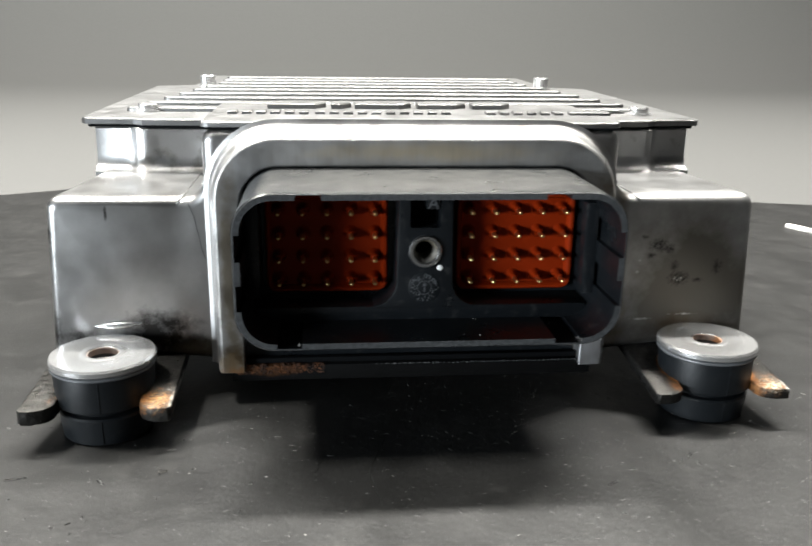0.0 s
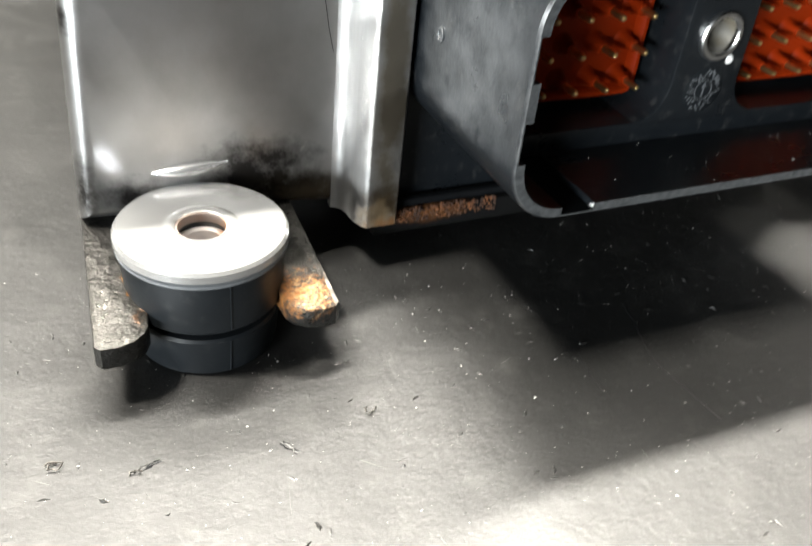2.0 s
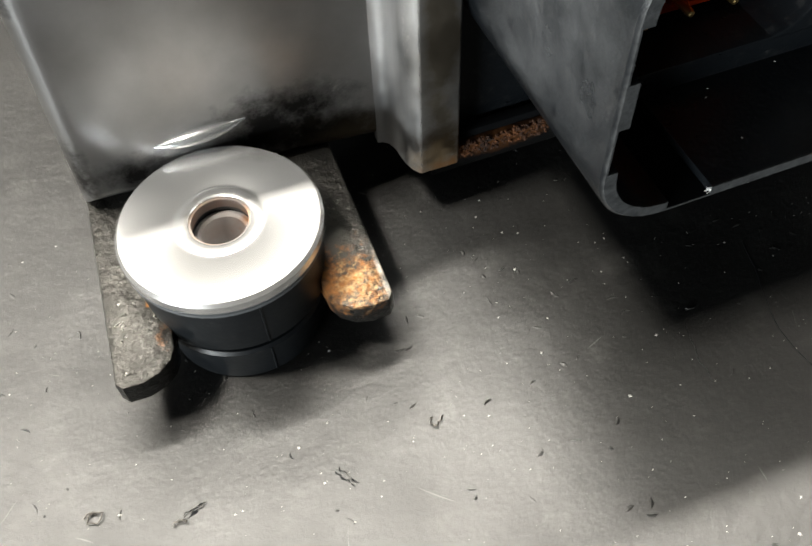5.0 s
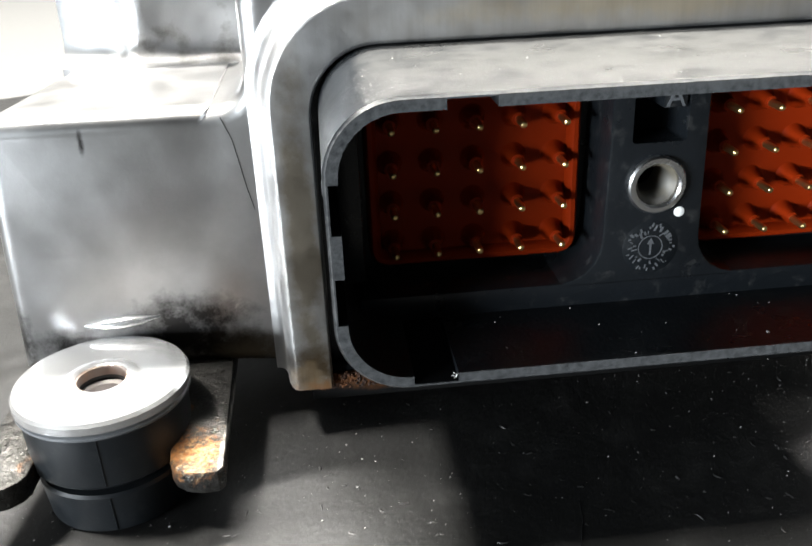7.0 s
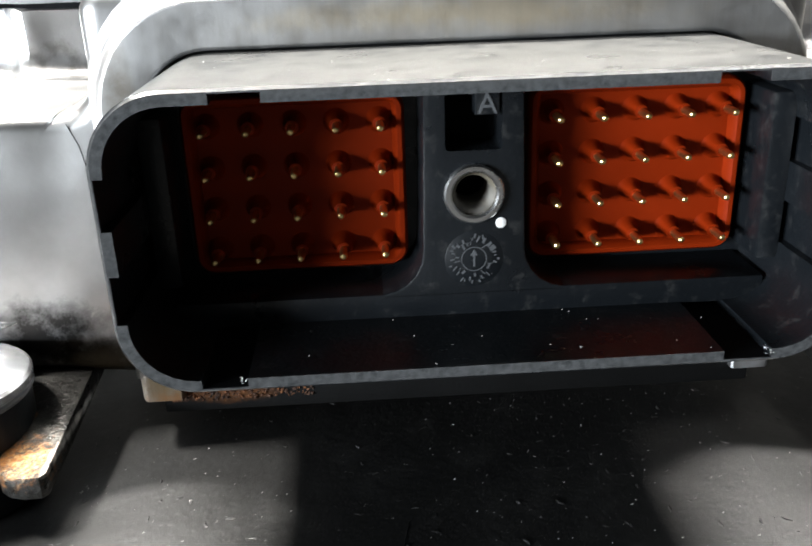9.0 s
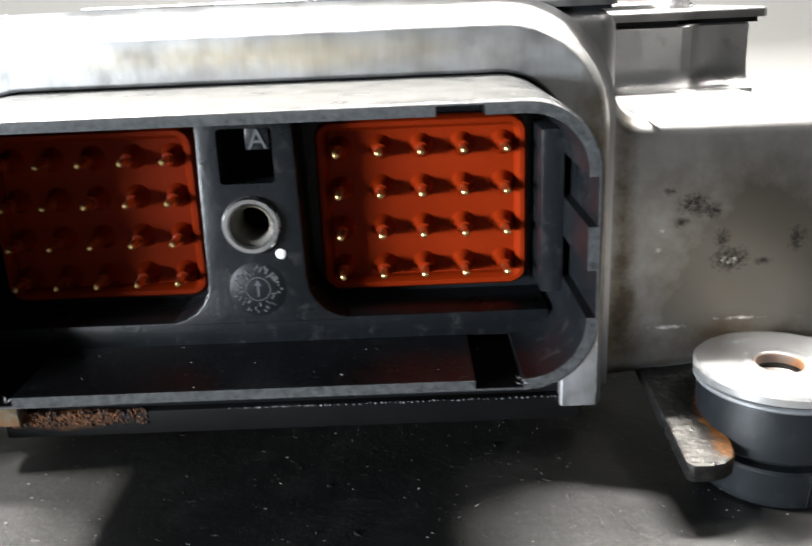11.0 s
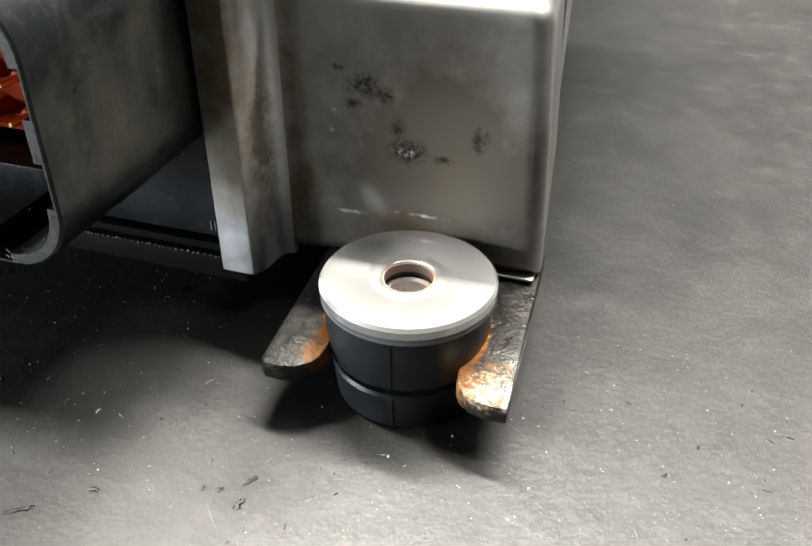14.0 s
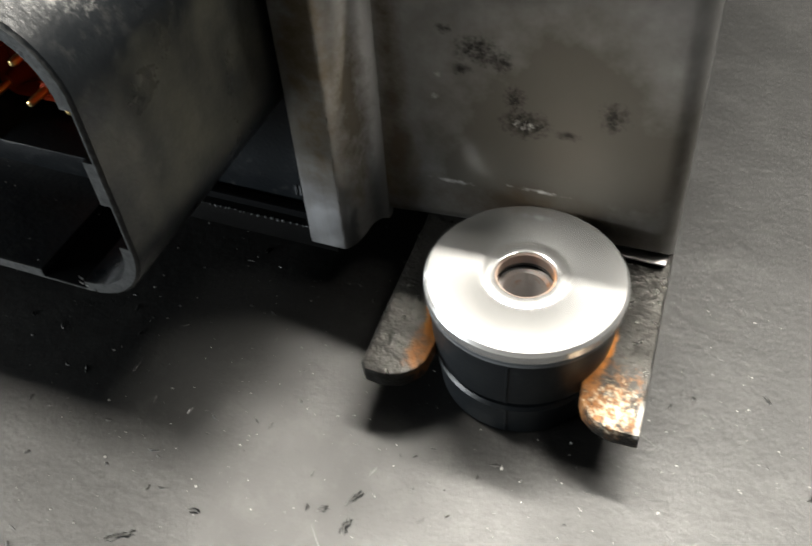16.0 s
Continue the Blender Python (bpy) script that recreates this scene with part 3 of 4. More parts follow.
def shell_samples():
    """Points on the shell's outline with inward normals and wall thickness; grooves are cut from inside."""
    x, r, z0, z1 = shell_x, shell_r, shell_z0, shell_z1
    out = []
    thick, slot = 1.7, 0.55

    def line(p, q, cuts):
        d = (Vector(q) - Vector(p))
        n = Vector((-d.y, d.x)).normalized()
        steps = [(0.0, thick)]
        for a, b in cuts:
            steps += [(a, thick), (a, slot), (b, slot), (b, thick)]
        for s, th in steps + [(d.length, thick)]:
            out.append((Vector(p) + d.normalized() * s, n, th))

    def corner(cx, cz, a0):
        for i in range(1, 10):
            a = radians(a0 + 9 * i)
            out.append((Vector((cx + r * math.cos(a), cz + r * math.sin(a))), Vector((-math.cos(a), -math.sin(a))), thick))

    xs, zs = x - r, (z0 + r, z1 - r)
    line((-xs, z0), (xs, z0), [(0.3, xs - 29.4), (xs + 28.9, 2 * xs - 0.3)])
    corner(xs, z0 + r, 270)
    line((x, z0 + r), (x, z1 - r), [(0.5, 6.5), (11.9, 17.9)])
    corner(xs, z1 - r, 0)
    line((xs, z1), (-xs, z1), [(xs - 30.5, xs - 24.9), (xs + 24.7, xs + 30.3)])
    corner(-xs, z1 - r, 90)
    line((-x, z1 - r), (-x, z0 + r), [(0.3, 6.3), (11.7, 17.7)])
    corner(-xs, z0 + r, 180)
    return out


S = shell_samples()
o = [(p.x, p.y) for p, n, th in S]
oi = [tuple(p + n * 0.35) for p, n, th in S]
ii = [tuple(p + n * th) for p, n, th in S]
bm = B()
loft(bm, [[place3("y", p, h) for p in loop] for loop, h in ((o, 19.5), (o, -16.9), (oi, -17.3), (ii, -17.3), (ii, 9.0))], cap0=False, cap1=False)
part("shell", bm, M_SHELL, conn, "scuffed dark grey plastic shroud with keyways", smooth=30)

# thin black plates: the slots' shade painted over their floors
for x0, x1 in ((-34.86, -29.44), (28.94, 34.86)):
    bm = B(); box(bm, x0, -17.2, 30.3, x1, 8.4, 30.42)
    part("keyway_shade", bm, M_DARK, conn, "black plate for the shade in the keyway")

# small moulded boss on the shell's side and three raised ticks on the flange
bm = B(); turned(bm, 7.4, 48.1, [(1.1, -44.1), (1.1, -44.5), (0.7, -44.55), (0.5, -44.3)], "x", 20)
part("side_boss", bm, M_SHELL, conn)
for k in range(3):
    bm = B(); box(bm, 41.0 + 0.75 * k, 18.95, 15.1, 41.25 + 0.75 * k, 19.25, 17.0)
    part("raised_tick", bm, M_MARK, conn)

# face plate with two pockets, as a back wall, a frame and the middle bar
bm = B(); prism(bm, rrect(-43, 31.0, 43, 65, 8, 6), 8.6, 12.0, "y")
part("back_wall", bm, M_SHELL, conn)
def pierced(bm, loop, holes, h0, h1, r0):
    """A plate with a rounded front rim and holes that go through it."""
    rings = [[place3("y", p, h) for p in inset(loop, d)] for d, h in ((r0, h0), (r0 * 0.3, h0 + r0 * 0.3), (0.0, h0 + r0), (0.0, h1))]
    vs = loft(bm, rings, cap0=False, cap1=False)
    edges = [bm.edges.get((vs[0][i - 1], vs[0][i])) for i in range(len(vs[0]))]
    for hole in holes:
        hv = loft(bm, [[place3("y", p, h0) for p in hole], [place3("y", p, h1) for p in hole]], cap0=False, cap1=False)
        edges += [bm.edges.get((hv[0][i - 1], hv[0][i])) for i in range(len(hole))]
    bmesh.ops.triangle_fill(bm, use_beauty=True, use_dissolve=False, edges=edges)


bm = B()
flare = ([(-13.2, 34.3), (13.2, 34.3)]
         + [(6.9 + 6.0 * (1 - math.cos(radians(90 - a))), 40.9 - 6.0 * math.sin(radians(90 - a))) for a in range(5, 91, 17)]
         + [(6.4, 64.4), (-6.4, 64.4)] + [(-6.9 - 6.0 * (1 - math.cos(radians(90 - a))), 40.9 - 6.0 * math.sin(radians(90 - a))) for a in range(90, 4, -17)])
pierced(bm, flare, [[(4.0 * math.cos(math.tau * i / 32), 48.7 + 4.0 * math.sin(math.tau * i / 32)) for i in range(32)], rrect(-3.7, 54.4, 3.7, 61.8, 0.5, 3)], -2.0, 9.0, 0.4)
part("centre_bar", bm, M_SHELL, conn)
bm = B(); box(bm, -40.5, -2.0, 31.2, 40.5, 9, 34.9, 0.3)
part("lower_step", bm, M_SHELL, conn)
for s in (-1, 1):
    bm = B(); box(bm, min(s * 39.4, s * 42.6), -1.0, 37, max(s * 39.4, s * 42.6), 9, 60, 0.4)
    part("side_step", bm, M_SHELL, conn)
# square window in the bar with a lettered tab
# the recess's back is coloured black in place of its inner shade
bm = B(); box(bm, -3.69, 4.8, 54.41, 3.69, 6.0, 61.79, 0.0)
part("window_recess", bm, M_DARK, conn, "square recess with its shade painted black")
bm = B(); box(bm, 0.2, -1.9, 58.9, 3.3, 4.0, 61.79, 0.1)
part("letter_tab", bm, M_SHELL, conn)
curve = bpy.data.curves.new("letter", "FONT")
curve.body, curve.size, curve.extrude, curve.align_x = "A", 0.0038, 0.0001, "CENTER"
letter = new("letter", curve)
letter.data.materials.append(M_MARK)
letter.matrix_basis = pose(0.00175, -0.00195, 0.05905, 90, 0, 0)
letter.parent = conn
# threaded insert, paint dot, date dial
bm = B(); turned(bm, 0, 48.7, [(4.0, -1.8), (4.0, -2.6), (3.75, -2.9), (3.2, -2.9), (2.95, -2.6), (2.95, -1.9), (3.3, -1.8)], "y", 40, closed=True)
part("threaded_insert", bm, M_BRASS, conn, "bright nickel threaded insert")
bm = B()
turned(bm, 0, 48.7, [(2.9, -1.9)] + [(2.92 - 0.6 * (k % 2), -1.9 + 0.52 * k) for k in range(1, 15)] + [(2.9, 6.1), (3.9, 6.1), (3.9, -1.75)], "y", 32, closed=True)
part("thread", bm, M_THREAD, conn, "dark olive-brown thread")
# black end of the hole, its shade put into the colour
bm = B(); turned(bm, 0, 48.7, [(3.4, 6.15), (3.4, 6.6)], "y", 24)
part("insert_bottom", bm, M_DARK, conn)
bm = B(); turned(bm, 3.6, 44.5, [(0.72, -1.9), (0.72, -2.15), (0.45, -2.3)], "y", 18)
part("paint_dot", bm, M_WHITE, conn, "white paint dot")
bm = B(); turned(bm, 0, 39.5, [(3.95, -1.9), (3.95, -2.0), (3.9, -2.03)], "y", 32)
part("dial_disc", bm, M_RUBBER, conn)
bm = B()
dial = random.Random(3)
for k in range(42):
    a = math.tau * (k + dial.uniform(-0.25, 0.25)) / 42
    rad, ln, wd = dial.choice((2.3, 2.9, 3.3)), dial.uniform(0.12, 0.42), dial.uniform(0.06, 0.15)
    cx, cz, ca, sa = rad * math.cos(a), 39.5 + rad * math.sin(a), math.cos(a + dial.uniform(-0.5, 0.5)), math.sin(a + dial.uniform(-0.5, 0.5))
    prism(bm, [(cx + u * ca - v * sa, cz + u * sa + v * ca) for u, v in ((-ln, -wd), (ln, -wd), (ln, wd), (-ln, wd))], -2.0, -2.15, "y")
turned(bm, 0, 39.5, [(1.75, -2.0), (1.75, -2.1), (1.62, -2.1), (1.62, -2.0)], "y", 32, closed=True)
prism(bm, [(-0.14, 38.4), (0.14, 38.4), (0.14, 40.0), (0.5, 40.0), (0, 40.9), (-0.5, 40.0), (-0.14, 40.0)], -1.95, -2.12, "y")
tagged(part("date_dial", bm, M_MARK, conn), "moulded date dial with an arrow", kind="stuff")

# orange pin fields
PITCH, ROWS_Z, COLS = 5.8, 57.3, 11.8
for s in (-1, 1):
    xs = sorted(s * (COLS + PITCH * j) for j in range(5))
    x0, x1, z0, z1 = xs[0] - 3.4, xs[-1] + 3.4, ROWS_Z - 3 * PITCH - 3.4, ROWS_Z + 4.2
    bm = B()
    prism(bm, rrect(x0, z0, x1, z1, 2.6, 5), 6.4, 9.0, "y")
    # raised rolled rim
    lo = rrect(x0, z0, x1, z1, 2.6, 5)
    loft(bm, [[place3("y", p, h) for p in inset(lo, d)] for d, h in ((0.0, 6.6), (0.1, 5.2), (0.5, 4.6), (1.1, 4.6), (1.6, 5.2), (1.8, 6.6))], cap0=False, cap1=False)
    part("terminal_insert", bm, M_ORANGE, conn, "orange silicone terminal insert")
pin_bm = B()
turned(pin_bm, 0, 0, [(0.52, 6.0), (0.52, 0.7), (0.4, 0.15), (0.2, 0.0)], "y", 12)
pin_mesh = finish("pin", pin_bm, M_GOLD)
sock_bm = B()
turned(sock_bm, 0, 0, [(1.9, 6.5), (1.55, 6.1), (1.25, 5.2), (1.05, 4.0), (0.9, 3.4), (0.5, 3.3)], "y", 18)
sock_mesh = finish("pin_collar", sock_bm, M_ORANGE, 60)
for s in (-1, 1):
    for i in range(4):
        for j in range(5):
            ob = new("pin", pin_mesh)
            ob.location = (s * (COLS + PITCH * j) * MM, 0, (ROWS_Z - PITCH * i) * MM)
            ob.parent = conn
            collar = new("pin_collar", sock_mesh)
            collar.location = ob.location
            collar.parent = conn

# ---- brackets and rubber mounts ----
def bracket(cx, cy):
    """Forked steel tongue with a round-ended slot for the mount."""
    w, r = 18.2, 10.0
    x0, x1 = cx - w, cx + w
    taper = 2.2 if cx < 0 else 1.2  # the outer side leans in towards the housing

    def tine(low, back, corner):
        """One tine's outline from the back along its outer side, round the tip and into the slot."""
        return [(x0 + back, 30), (x0, low + 1.1 - corner), (x0 + 0.8 - corner * 0.5, low + 0.1), (x0 + 3.4, low), (x0 + 5.6, low + 0.7), (x0 + 7.2, low + 2.0), (x0 + 8.0, low + 3.6), (cx - r + 0.4, cy - 4.4)]

    near, far = (tine(-4.1, taper, 0), tine(-4.1, 0, 0)) if cx < 0 else (tine(-4.6, 0, 0), tine(-3.4, taper, 0.9))
    loop = near + [(cx + r * math.cos(radians(a)), cy + r * math.sin(radians(a))) for a in range(196, -17, -14)]
    loop += [(2 * cx - x, y) for x, y in far[::-1]]
    bm = B()
    prism(bm, loop, 7.5 if cx > 0 else 6.6, 10.4, "z", r0=0.35, r1=0.4, steps=2)
    for v in bm.verts:
        v.co.z += 0.13 * max(0.0, v.co.y + 1)  # the tongue rises towards the housing
    return part("mounting_bracket", bm, M_FORK_R if cx > 0 else M_FORK_L, ecu, "bare steel forked bracket with orange rust", smooth=40)


def mount(cx, cy):
    bm = B()
    low = mat_z(cx, cy)
    turned(bm, cx, cy, [(3.9, low + 0.3), (10.4, low - 0.05), (11.1, low + 0.5), (11.75, 6.3), (11.4, 6.8), (9.8, 7.0), (9.8, 7.9), (11.7, 8.1), (12.2, 8.7), (12.45, 17.4), (12.3, 18.1), (11.2, 18.22), (3.9, 18.22)], "z", 56, closed=True)
    m = part("rubber_mount", bm, M_RUBBER, ecu, "round black rubber isolator with a moulding seam")
    bm = B()
    turned(bm, cx, cy, [(12.3, 17.0), (12.75, 17.15), (13.0, 17.45), (12.95, 17.85), (12.6, 18.05), (12.0, 17.9)], "z", 56, closed=True)
    part("rubber_lip", bm, M_LIP, m, "worn pale rubber lip")
    bm = B()
    turned(bm, cx, cy, [(4.1, 18.2), (12.6, 18.2), (13.1, 18.45), (13.1, 19.6), (12.7, 20.1), (6.3, 20.1), (6.0, 19.98), (5.6, 19.98), (5.3, 20.1), (4.2, 20.1), (3.95, 19.95), (3.9, 18.2)], "z", 64, closed=True)
    part("washer", bm, M_ZINC, m, "shiny flat metal washer")
    bm = B()
    turned(bm, cx, cy, [(2.95, low + 0.3), (3.85, low + 0.3), (3.85, 17.3), (3.3, 17.5), (2.95, 17.1)], "z", 40, closed=True)
    part("sleeve", bm, M_SLEEVE, m, "rusty steel sleeve")
    bm = B()
    turned(bm, cx, cy, [(3.66, 18.3), (3.92, 18.3), (3.92, 19.8), (3.66, 19.75)], "z", 40, closed=True)
    part("hole_liner", bm, M_RUSTY, m, "rust-brown wall of the washer hole")
    bm = B()
    for z0, r0, z1, r1 in ((low + 0.6, 11.15, 6.3, 11.75), (8.7, 12.2, 17.4, 12.45)):
        rows = []
        for z, r in ((z0, r0), (z1, r1)):
            rows.append([(cx + q * math.cos(radians(-84 + da)), cy + q * math.sin(radians(-84 + da)), z) for da, q in ((-0.6, r - 0.05), (-0.3, r + 0.13), (0.3, r + 0.13), (0.6, r - 0.05))])
        loft(bm, rows)
    part("mould_seam", bm, M_RUBBER, m)
    return m


# thin cast foot between the housing block and its bracket
bm = B(); box(bm, 84, 21.9, 14.1, 95.6, 25, 14.5, 0.12)
part("housing_foot", bm, M_CAST, ecu)
bracket(79.1, 9.2)
mount(79.2, 9.5)
bracket(-80.2, 9.4)
mount(-80.2, 9.1)

# ---- lid bolts and raised lettering ----
for x, y, top in ((80, 78, 75.4), (-79, 82, 75.4), (74, 184, 77.8), (-73, 184, 77.8)):
    bm = B()
    turned(bm, x, y, [(4.4, 72.6), (4.4, 73.4), (3.4, 73.4), (3.4, top - 0.5), (3.0, top)], "z", 20)
    part("lid_bolt", bm, M_ZINC, ecu, "bright lid bolt")

# raised logo blocks and a row of raised letters, unreadable at this slant, as plain bars
rng = random.Random(5)
x = -40.0
bm = B()
for w, gap, slant in ((17, 1.5, 3), (6, 1, 3), (17, 1.5, 4), (15, 1.5, 4), (12, 0, 3)):
    loop = [(x, 56), (x + w - slant, 56), (x + w, 60), (x + w, 66), (x + slant, 66), (x, 62)]
    prism(bm, loop, 76.3, 77.9, "z", r1=0.3, steps=1)
    x += w + gap
part("raised_logo", bm, M_LID, ecu, "raised cast logo blocks")
for x0, count in ((-50, 6), (-26, 10), (22, 6), (46, 5)):
    for k in range(count):
        x = x0 + 3.9 * k * (1.0 if x0 != 46 else 0.6)
        bm = B()
        prism(bm, [(x, 41), (x + 2.6, 41), (x + 2.6, 46.5), (x + rng.uniform(0.2, 1.0), 46.5)], 76.3, 77.2, "z", r1=0.2, steps=1)
        part("raised_bar", bm, M_LID, ecu)

# ---- white strip lying on the mat ----
bm = B()
prism(bm, rrect(-4, -2.5, 60, 2.5, 2.4, 6), 0.0, 1.4, "z", r1=0.4)
strip = solid("cable_tie", bm, M_WHITE, "white plastic cable tie end lying on the mat", "cable tie")
strip.matrix_basis = pose(0.222, 0.214, 0.0, 0, 0, -65)

# ---- dust, chips and lint on the mat ----
rng = random.Random(11)
verts, faces = [], []


def fleck(x, y, size, tall):
    a = rng.uniform(0, math.tau)
    n = rng.choice((3, 4, 5))
    base, ground = len(verts), mat_z(x, y)
    for h, k in ((0.0, 1.0), (tall, 0.6)):
        for i in range(n):
            r = size * k * rng.uniform(0.5, 1.0) * (1.7 if i == 0 else 1.0)
            verts.append(((x + r * math.cos(a + math.tau * i / n)) * MM, (y + r * math.sin(a + math.tau * i / n)) * MM, (ground + h) * MM))
    faces.append(tuple(range(base + n, base + 2 * n)))
    for i in range(n):
        j = (i + 1) % n
        faces.append((base + i, base + j, base + n + j, base + n + i))


for k in range(4200):
    near = k < 3500
    x, y = (rng.uniform(-150, 170), rng.uniform(-110, 30)) if near else (rng.uniform(-330, 330), rng.uniform(-120, 330))
    fleck(x, y, min(0.34, 0.03 + rng.expovariate(22.0)), rng.uniform(0.03, 0.12))
me = bpy.data.meshes.new("dust_flecks")
me.from_pydata(verts, [], faces)
me.materials.append(M_LINT)
tagged(new("dust_flecks", me), "pale dust flecks scattered on the dark mat", "dust", kind="stuff")


def lint(points, r, mat, name, label):
    """A thin curled thread as a closed tube."""
    pts = [Vector(p) for p in points]
    bm, rows = B(), []
    for k, p in enumerate(pts):
        along = (pts[min(k + 1, len(pts) - 1)] - pts[max(k - 1, 0)]).normalized()
        side = along.cross(Vector((0, 0, 1))).normalized()
        up = side.cross(along)
        rows.append([tuple(p + (side * math.cos(math.tau * q / 6) + up * math.sin(math.tau * q / 6)) * r) for q in range(6)])
    loft(bm, rows)
    return solid(name, bm, mat, label, "debris", smooth=60, group="debris on the mat")


def curl(cx, cy, size, turns, a0):
    pts = []
    for i in range(14):
        a = a0 + turns * math.tau * i / 13
        r = size * (0.35 + 0.65 * i / 13) * rng.uniform(0.55, 1.25)
        pts.append((cx + r * math.cos(a), cy + r * math.sin(a), mat_z(cx, cy) + 0.25 + 0.3 * abs(math.sin(3 * a))))
    return pts


M_CHIP = plain("dark_swarf", (0.05, 0.045, 0.04), 0.4, 0.6)
for cx, cy, size, turns, a0, mat, label in (
        (-106.0, -14.2, 1.5, 1.4, 0.4, M_CHIP, "small dark curl of swarf on the mat"), (-62.2, -17.7, 1.3, 0.7, 2.0, M_CHIP, "small dark curl of swarf on the mat"),
        (-95.7, -19.2, 1.4, 0.4, 0.5, M_CHIP, "small dark curl of swarf on the mat")):
    lint(curl(cx, cy, size * 0.9, turns, a0), 0.11, mat, "debris", label)

M_SCUFF = plain("scuffed_rubber", (0.055, 0.055, 0.053), 0.5)
# deeper gouges: a torn dark slit with a pale raised lip
def gouge(x, y, angle, length, name="gouge"):
    ca, sa = math.cos(radians(angle)), math.sin(radians(angle))
    holder = thing(name, "torn gouge with a pale lip in the rubber mat", "gouge", (x * MM, y * MM, mat_z(x, y) * MM), kind="stuff")
    for mat, side, tall, nm in ((M_DARK, -0.16, 0.05, "slit"), (M_SCUFF, 0.2, 0.14, "torn_lip"), (M_DARK, 0.42, 0.06, "slit")):
        rows, n = [], 9
        for k in range(n):
            u, w = (k / (n - 1) - 0.5) * length, (0.03 + 0.15 * math.sin(math.pi * (k + 0.4) / n)) * rng.uniform(0.3, 1.5)
            off = side + rng.uniform(-0.22, 0.22)
            rows.append([(u * ca - (off + d) * sa, u * sa + (off + d) * ca, h) for d, h in ((-w, 0.0), (0.0, tall * rng.uniform(0.4, 1.0)), (w, 0.0))])
        bm = B()
        loft(bm, rows)
        part(nm, bm, mat, holder, smooth=0)


for x, y, angle, length in ((40.0, -33.2, 35, 4.0), (64.9, -17.6, 60, 3.0), (65.4, -21.4, 85, 2.4), (61.6, -20.4, 40, 1.8), (-75.4, -20.8, -60, 3.4), (-94.0, -17.8, 15, 3.2), (46.5, -27.0, 5, 2.2)):
    gouge(x, y, angle, length)

# small torn nicks standing up from the rubber
verts, faces = [], []
for k in range(620):
    x, y, a = rng.uniform(-135, 150), rng.uniform(-95, 26), rng.uniform(0, math.tau)
    length, w, tall, bend, n, base = rng.uniform(0.3, 2.2), rng.uniform(0.1, 0.32), rng.uniform(0.05, 0.22), rng.uniform(-0.35, 0.35), 6, len(verts)
    for i in range(n):
        taper = math.sin(math.pi * (i + 0.25) / (n - 0.5)) * rng.uniform(0.6, 1.2)
        for off, up in ((-1, 0.0), (-0.2, 1.0), (1, 0.0)):
            verts.append(((x - off * w * taper * math.sin(a)) * MM, (y + off * w * taper * math.cos(a)) * MM, (mat_z(x, y) + up * tall * taper) * MM))
        x, y, a = x + length / n * math.cos(a), y + length / n * math.sin(a), a + bend
    for i in range(n - 1):
        for j in range(2):
            q = base + 3 * i + j
            faces.append((q, q + 3, q + 4, q + 1))
me = bpy.data.meshes.new("mat_nicks")
me.from_pydata(verts, [], faces)
me.materials.append(M_MAT)
tagged(new("mat_nicks", me), "small torn nicks in the worn rubber mat", "nicks", kind="stuff")

# faint scratches in the mat, slightly raised scuffed rubber
verts, faces = [], []
for k in range(60):
    x, y, a, length, bend = rng.uniform(-160, 170), rng.uniform(-110, 20), rng.uniform(0, math.tau), 2 + min(20, rng.expovariate(0.3)), rng.uniform(-0.05, 0.05)
    w, base, n = rng.uniform(0.03, 0.10), len(verts), 7
    for i in range(n):
        taper = w * math.sin(math.pi * (i + 0.3) / (n - 0.4))
        for sgn in (-1, 1):
            verts.append(((x - sgn * taper * math.sin(a)) * MM, (y + sgn * taper * math.cos(a)) * MM, (mat_z(x, y) + 0.035) * MM))
        x, y, a = x + length / n * math.cos(a), y + length / n * math.sin(a), a + bend
    faces += [(base + 2 * i, base + 2 * i + 2, base + 2 * i + 3, base + 2 * i + 1) for i in range(n - 1)]
me = bpy.data.meshes.new("mat_scratches")
me.from_pydata(verts, [], faces)
me.materials.append(M_SCUFF)
tagged(new("mat_scratches", me), "fine pale scratches worn into the rubber mat", "scratches", kind="stuff")

# added bump standing in for the washer's reflected glint on the block
bm = B()
strip_rows = []
for k in range(17):
    u = k / 16
    x, swell = -85.2 + 12.4 * u, math.sin(math.pi * (0.03 + 0.94 * u)) ** 0.7
    strip_rows.append([(x, 22.5 - 1.9 * swell * math.sin(math.pi * q / 8), 22.3 + 0.7 * u - 1.15 * swell * math.cos(math.pi * q / 8)) for q in range(9)])
loft(bm, strip_rows)
part("glint_strip", bm, M_ZINC, ecu, "bright raised strip added for a reflected glint")
# bright pits along the rim's fillet
bm = B()
for k in range(34):
    z = 14 + 48 * rng.random()
    r, off = min(0.26, 0.06 + rng.expovariate(14)), rng.uniform(-0.5, 0.5)
    turned(bm, -52.3 + off * 0.3, z, [(r, 18.0), (r * 0.9, 17.2 - r * 0.3), (r * 0.5, 17.0 - r * 0.5)], "y", 7)
tagged(part("casting_beads", bm, M_ZINC, rim), "small bright casting beads", kind="stuff")

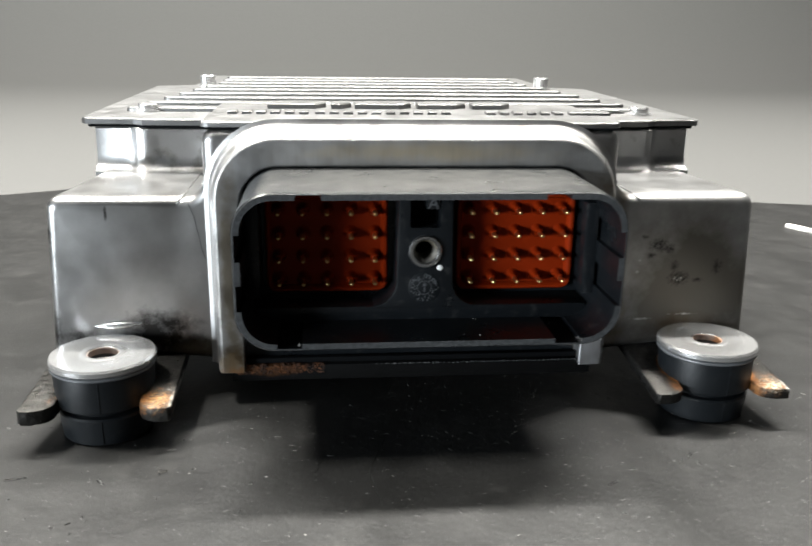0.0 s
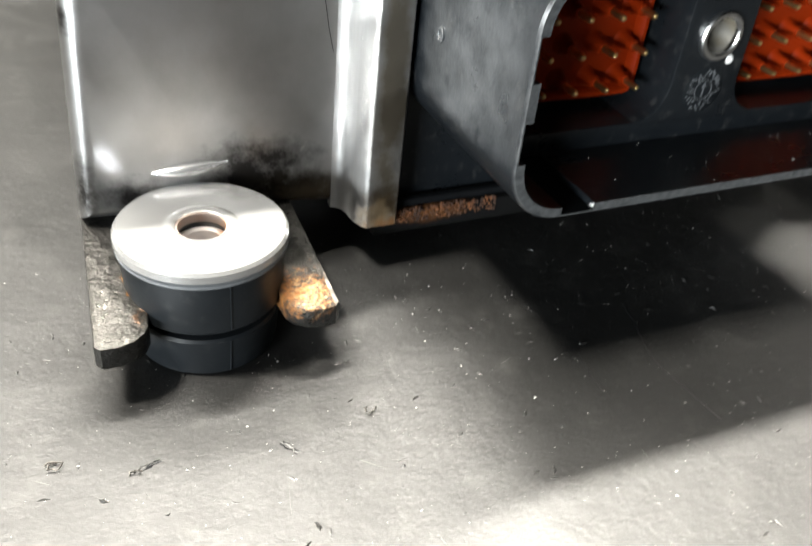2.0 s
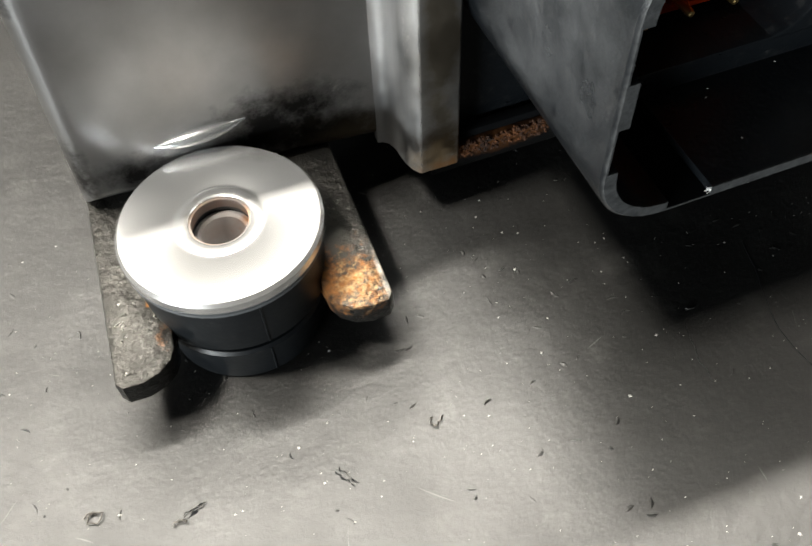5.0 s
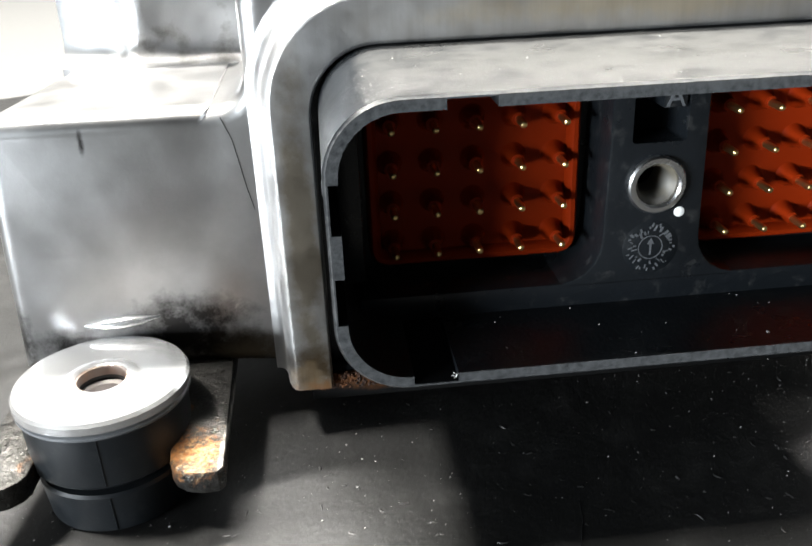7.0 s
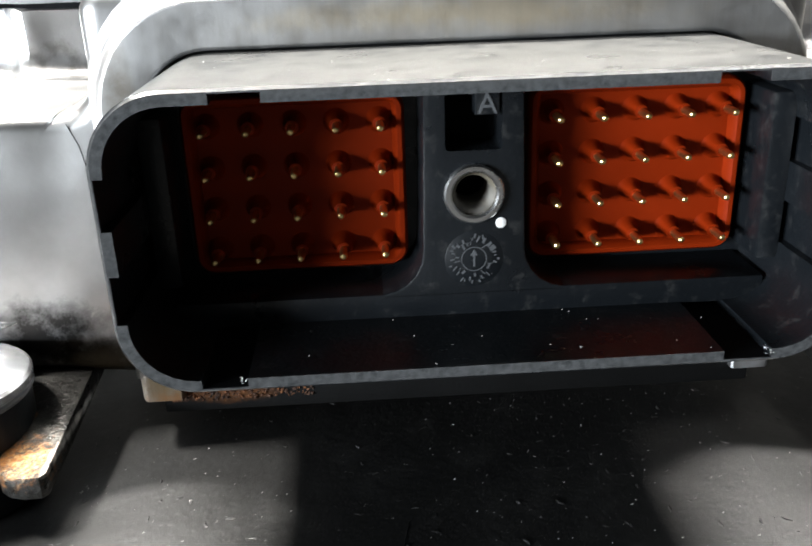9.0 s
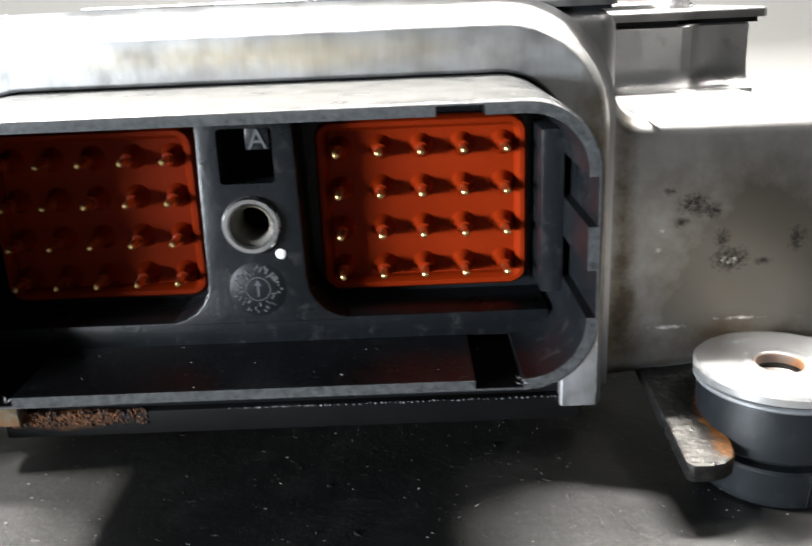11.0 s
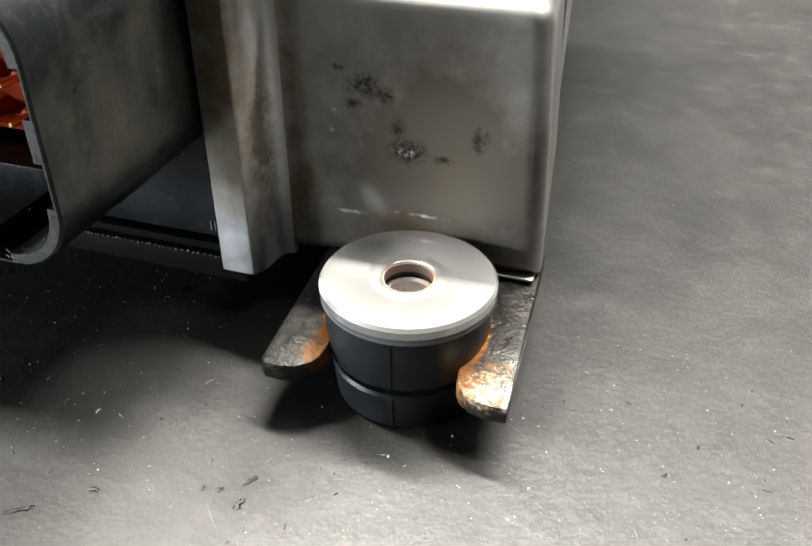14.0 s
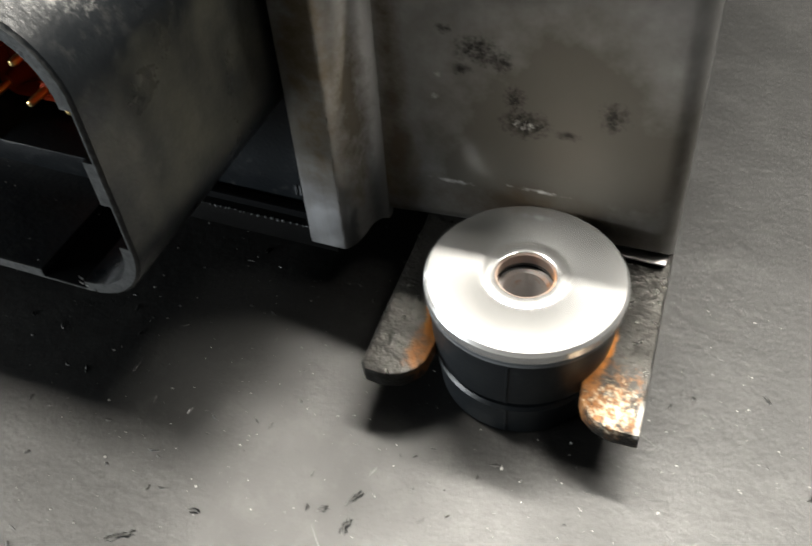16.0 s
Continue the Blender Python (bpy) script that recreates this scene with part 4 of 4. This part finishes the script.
# a few longer dark scratches cut into the mat
for path in (((-10, -9), (-14.3, -23.6), (-12.4, -41)), ((-25.3, -18), (-26.6, -23.7), (-26.7, -28))):
    pts = []
    for (xa, ya), (xb, yb) in zip(path, path[1:]):
        pts += [(xa + (xb - xa) * k / 6 + rng.uniform(-0.25, 0.25), ya + (yb - ya) * k / 6) for k in range(6)]
    bm = B()
    loft(bm, [[(x - w, y, mat_z(x, y)), (x, y, mat_z(x, y) + 0.06), (x + w, y, mat_z(x, y))] for x, y, w in [(x, y, 0.02 + 0.035 * math.sin(math.pi * (k + 0.5) / len(pts))) for k, (x, y) in enumerate(pts)]])
    solid("dark_scratch", bm, M_DARK, "thin dark scratch in the rubber mat", "scratch", kind="stuff", smooth=0)

# hairline scratch down the housing front, and a little lint caught on the connector's lip
bm = B()
pts = [(-59.0, 55.5), (-57.6, 52), (-56.9, 48), (-56.2, 44), (-55.4, 40.5)]
prism(bm, [(x - 0.04, z) for x, z in pts] + [(x + 0.04, z) for x, z in pts[::-1]], 22.12, 22.3, "y")
part("scratch_mark", bm, M_DARK, ecu)
bm = B()
for k in range(36):
    x, y, r = rng.uniform(-30, 30), rng.uniform(-16.5, -2.5), min(0.24, 0.05 + rng.expovariate(22))
    z = 31.5
    if k > 17:
        x, y, z = rng.uniform(-40, 40), rng.uniform(-17, 12), 66.0
    turned(bm, x, y, [(r, z - 0.02), (r * 0.8, z + 0.06), (r * 0.3, z + 0.09)], "z", 5)
tagged(part("dust_specks", bm, M_LINT, conn), "pale dust specks on the plastic", kind="stuff")
for cx, cz, n in ((-29.8, 31.4, 9), (34.6, 31.2, 7)):
    bm = B()
    for k in range(n):
        a, ln = rng.uniform(0, math.tau), rng.uniform(0.2, 0.6)
        x, z, y = cx + rng.uniform(-0.5, 0.5), cz + rng.uniform(-0.5, 0.5), -17.3 + rng.uniform(-0.3, 0.4)
        dx, dz = ln * math.cos(a), ln * math.sin(a)
        prism(bm, [(x - dz * 0.06, z + dx * 0.06), (x + dz * 0.06, z - dx * 0.06), (x + dx, z + dz)], y, y + 0.12, "y")
    part("lint_tuft", bm, M_WHITE, conn, "tuft of white lint")
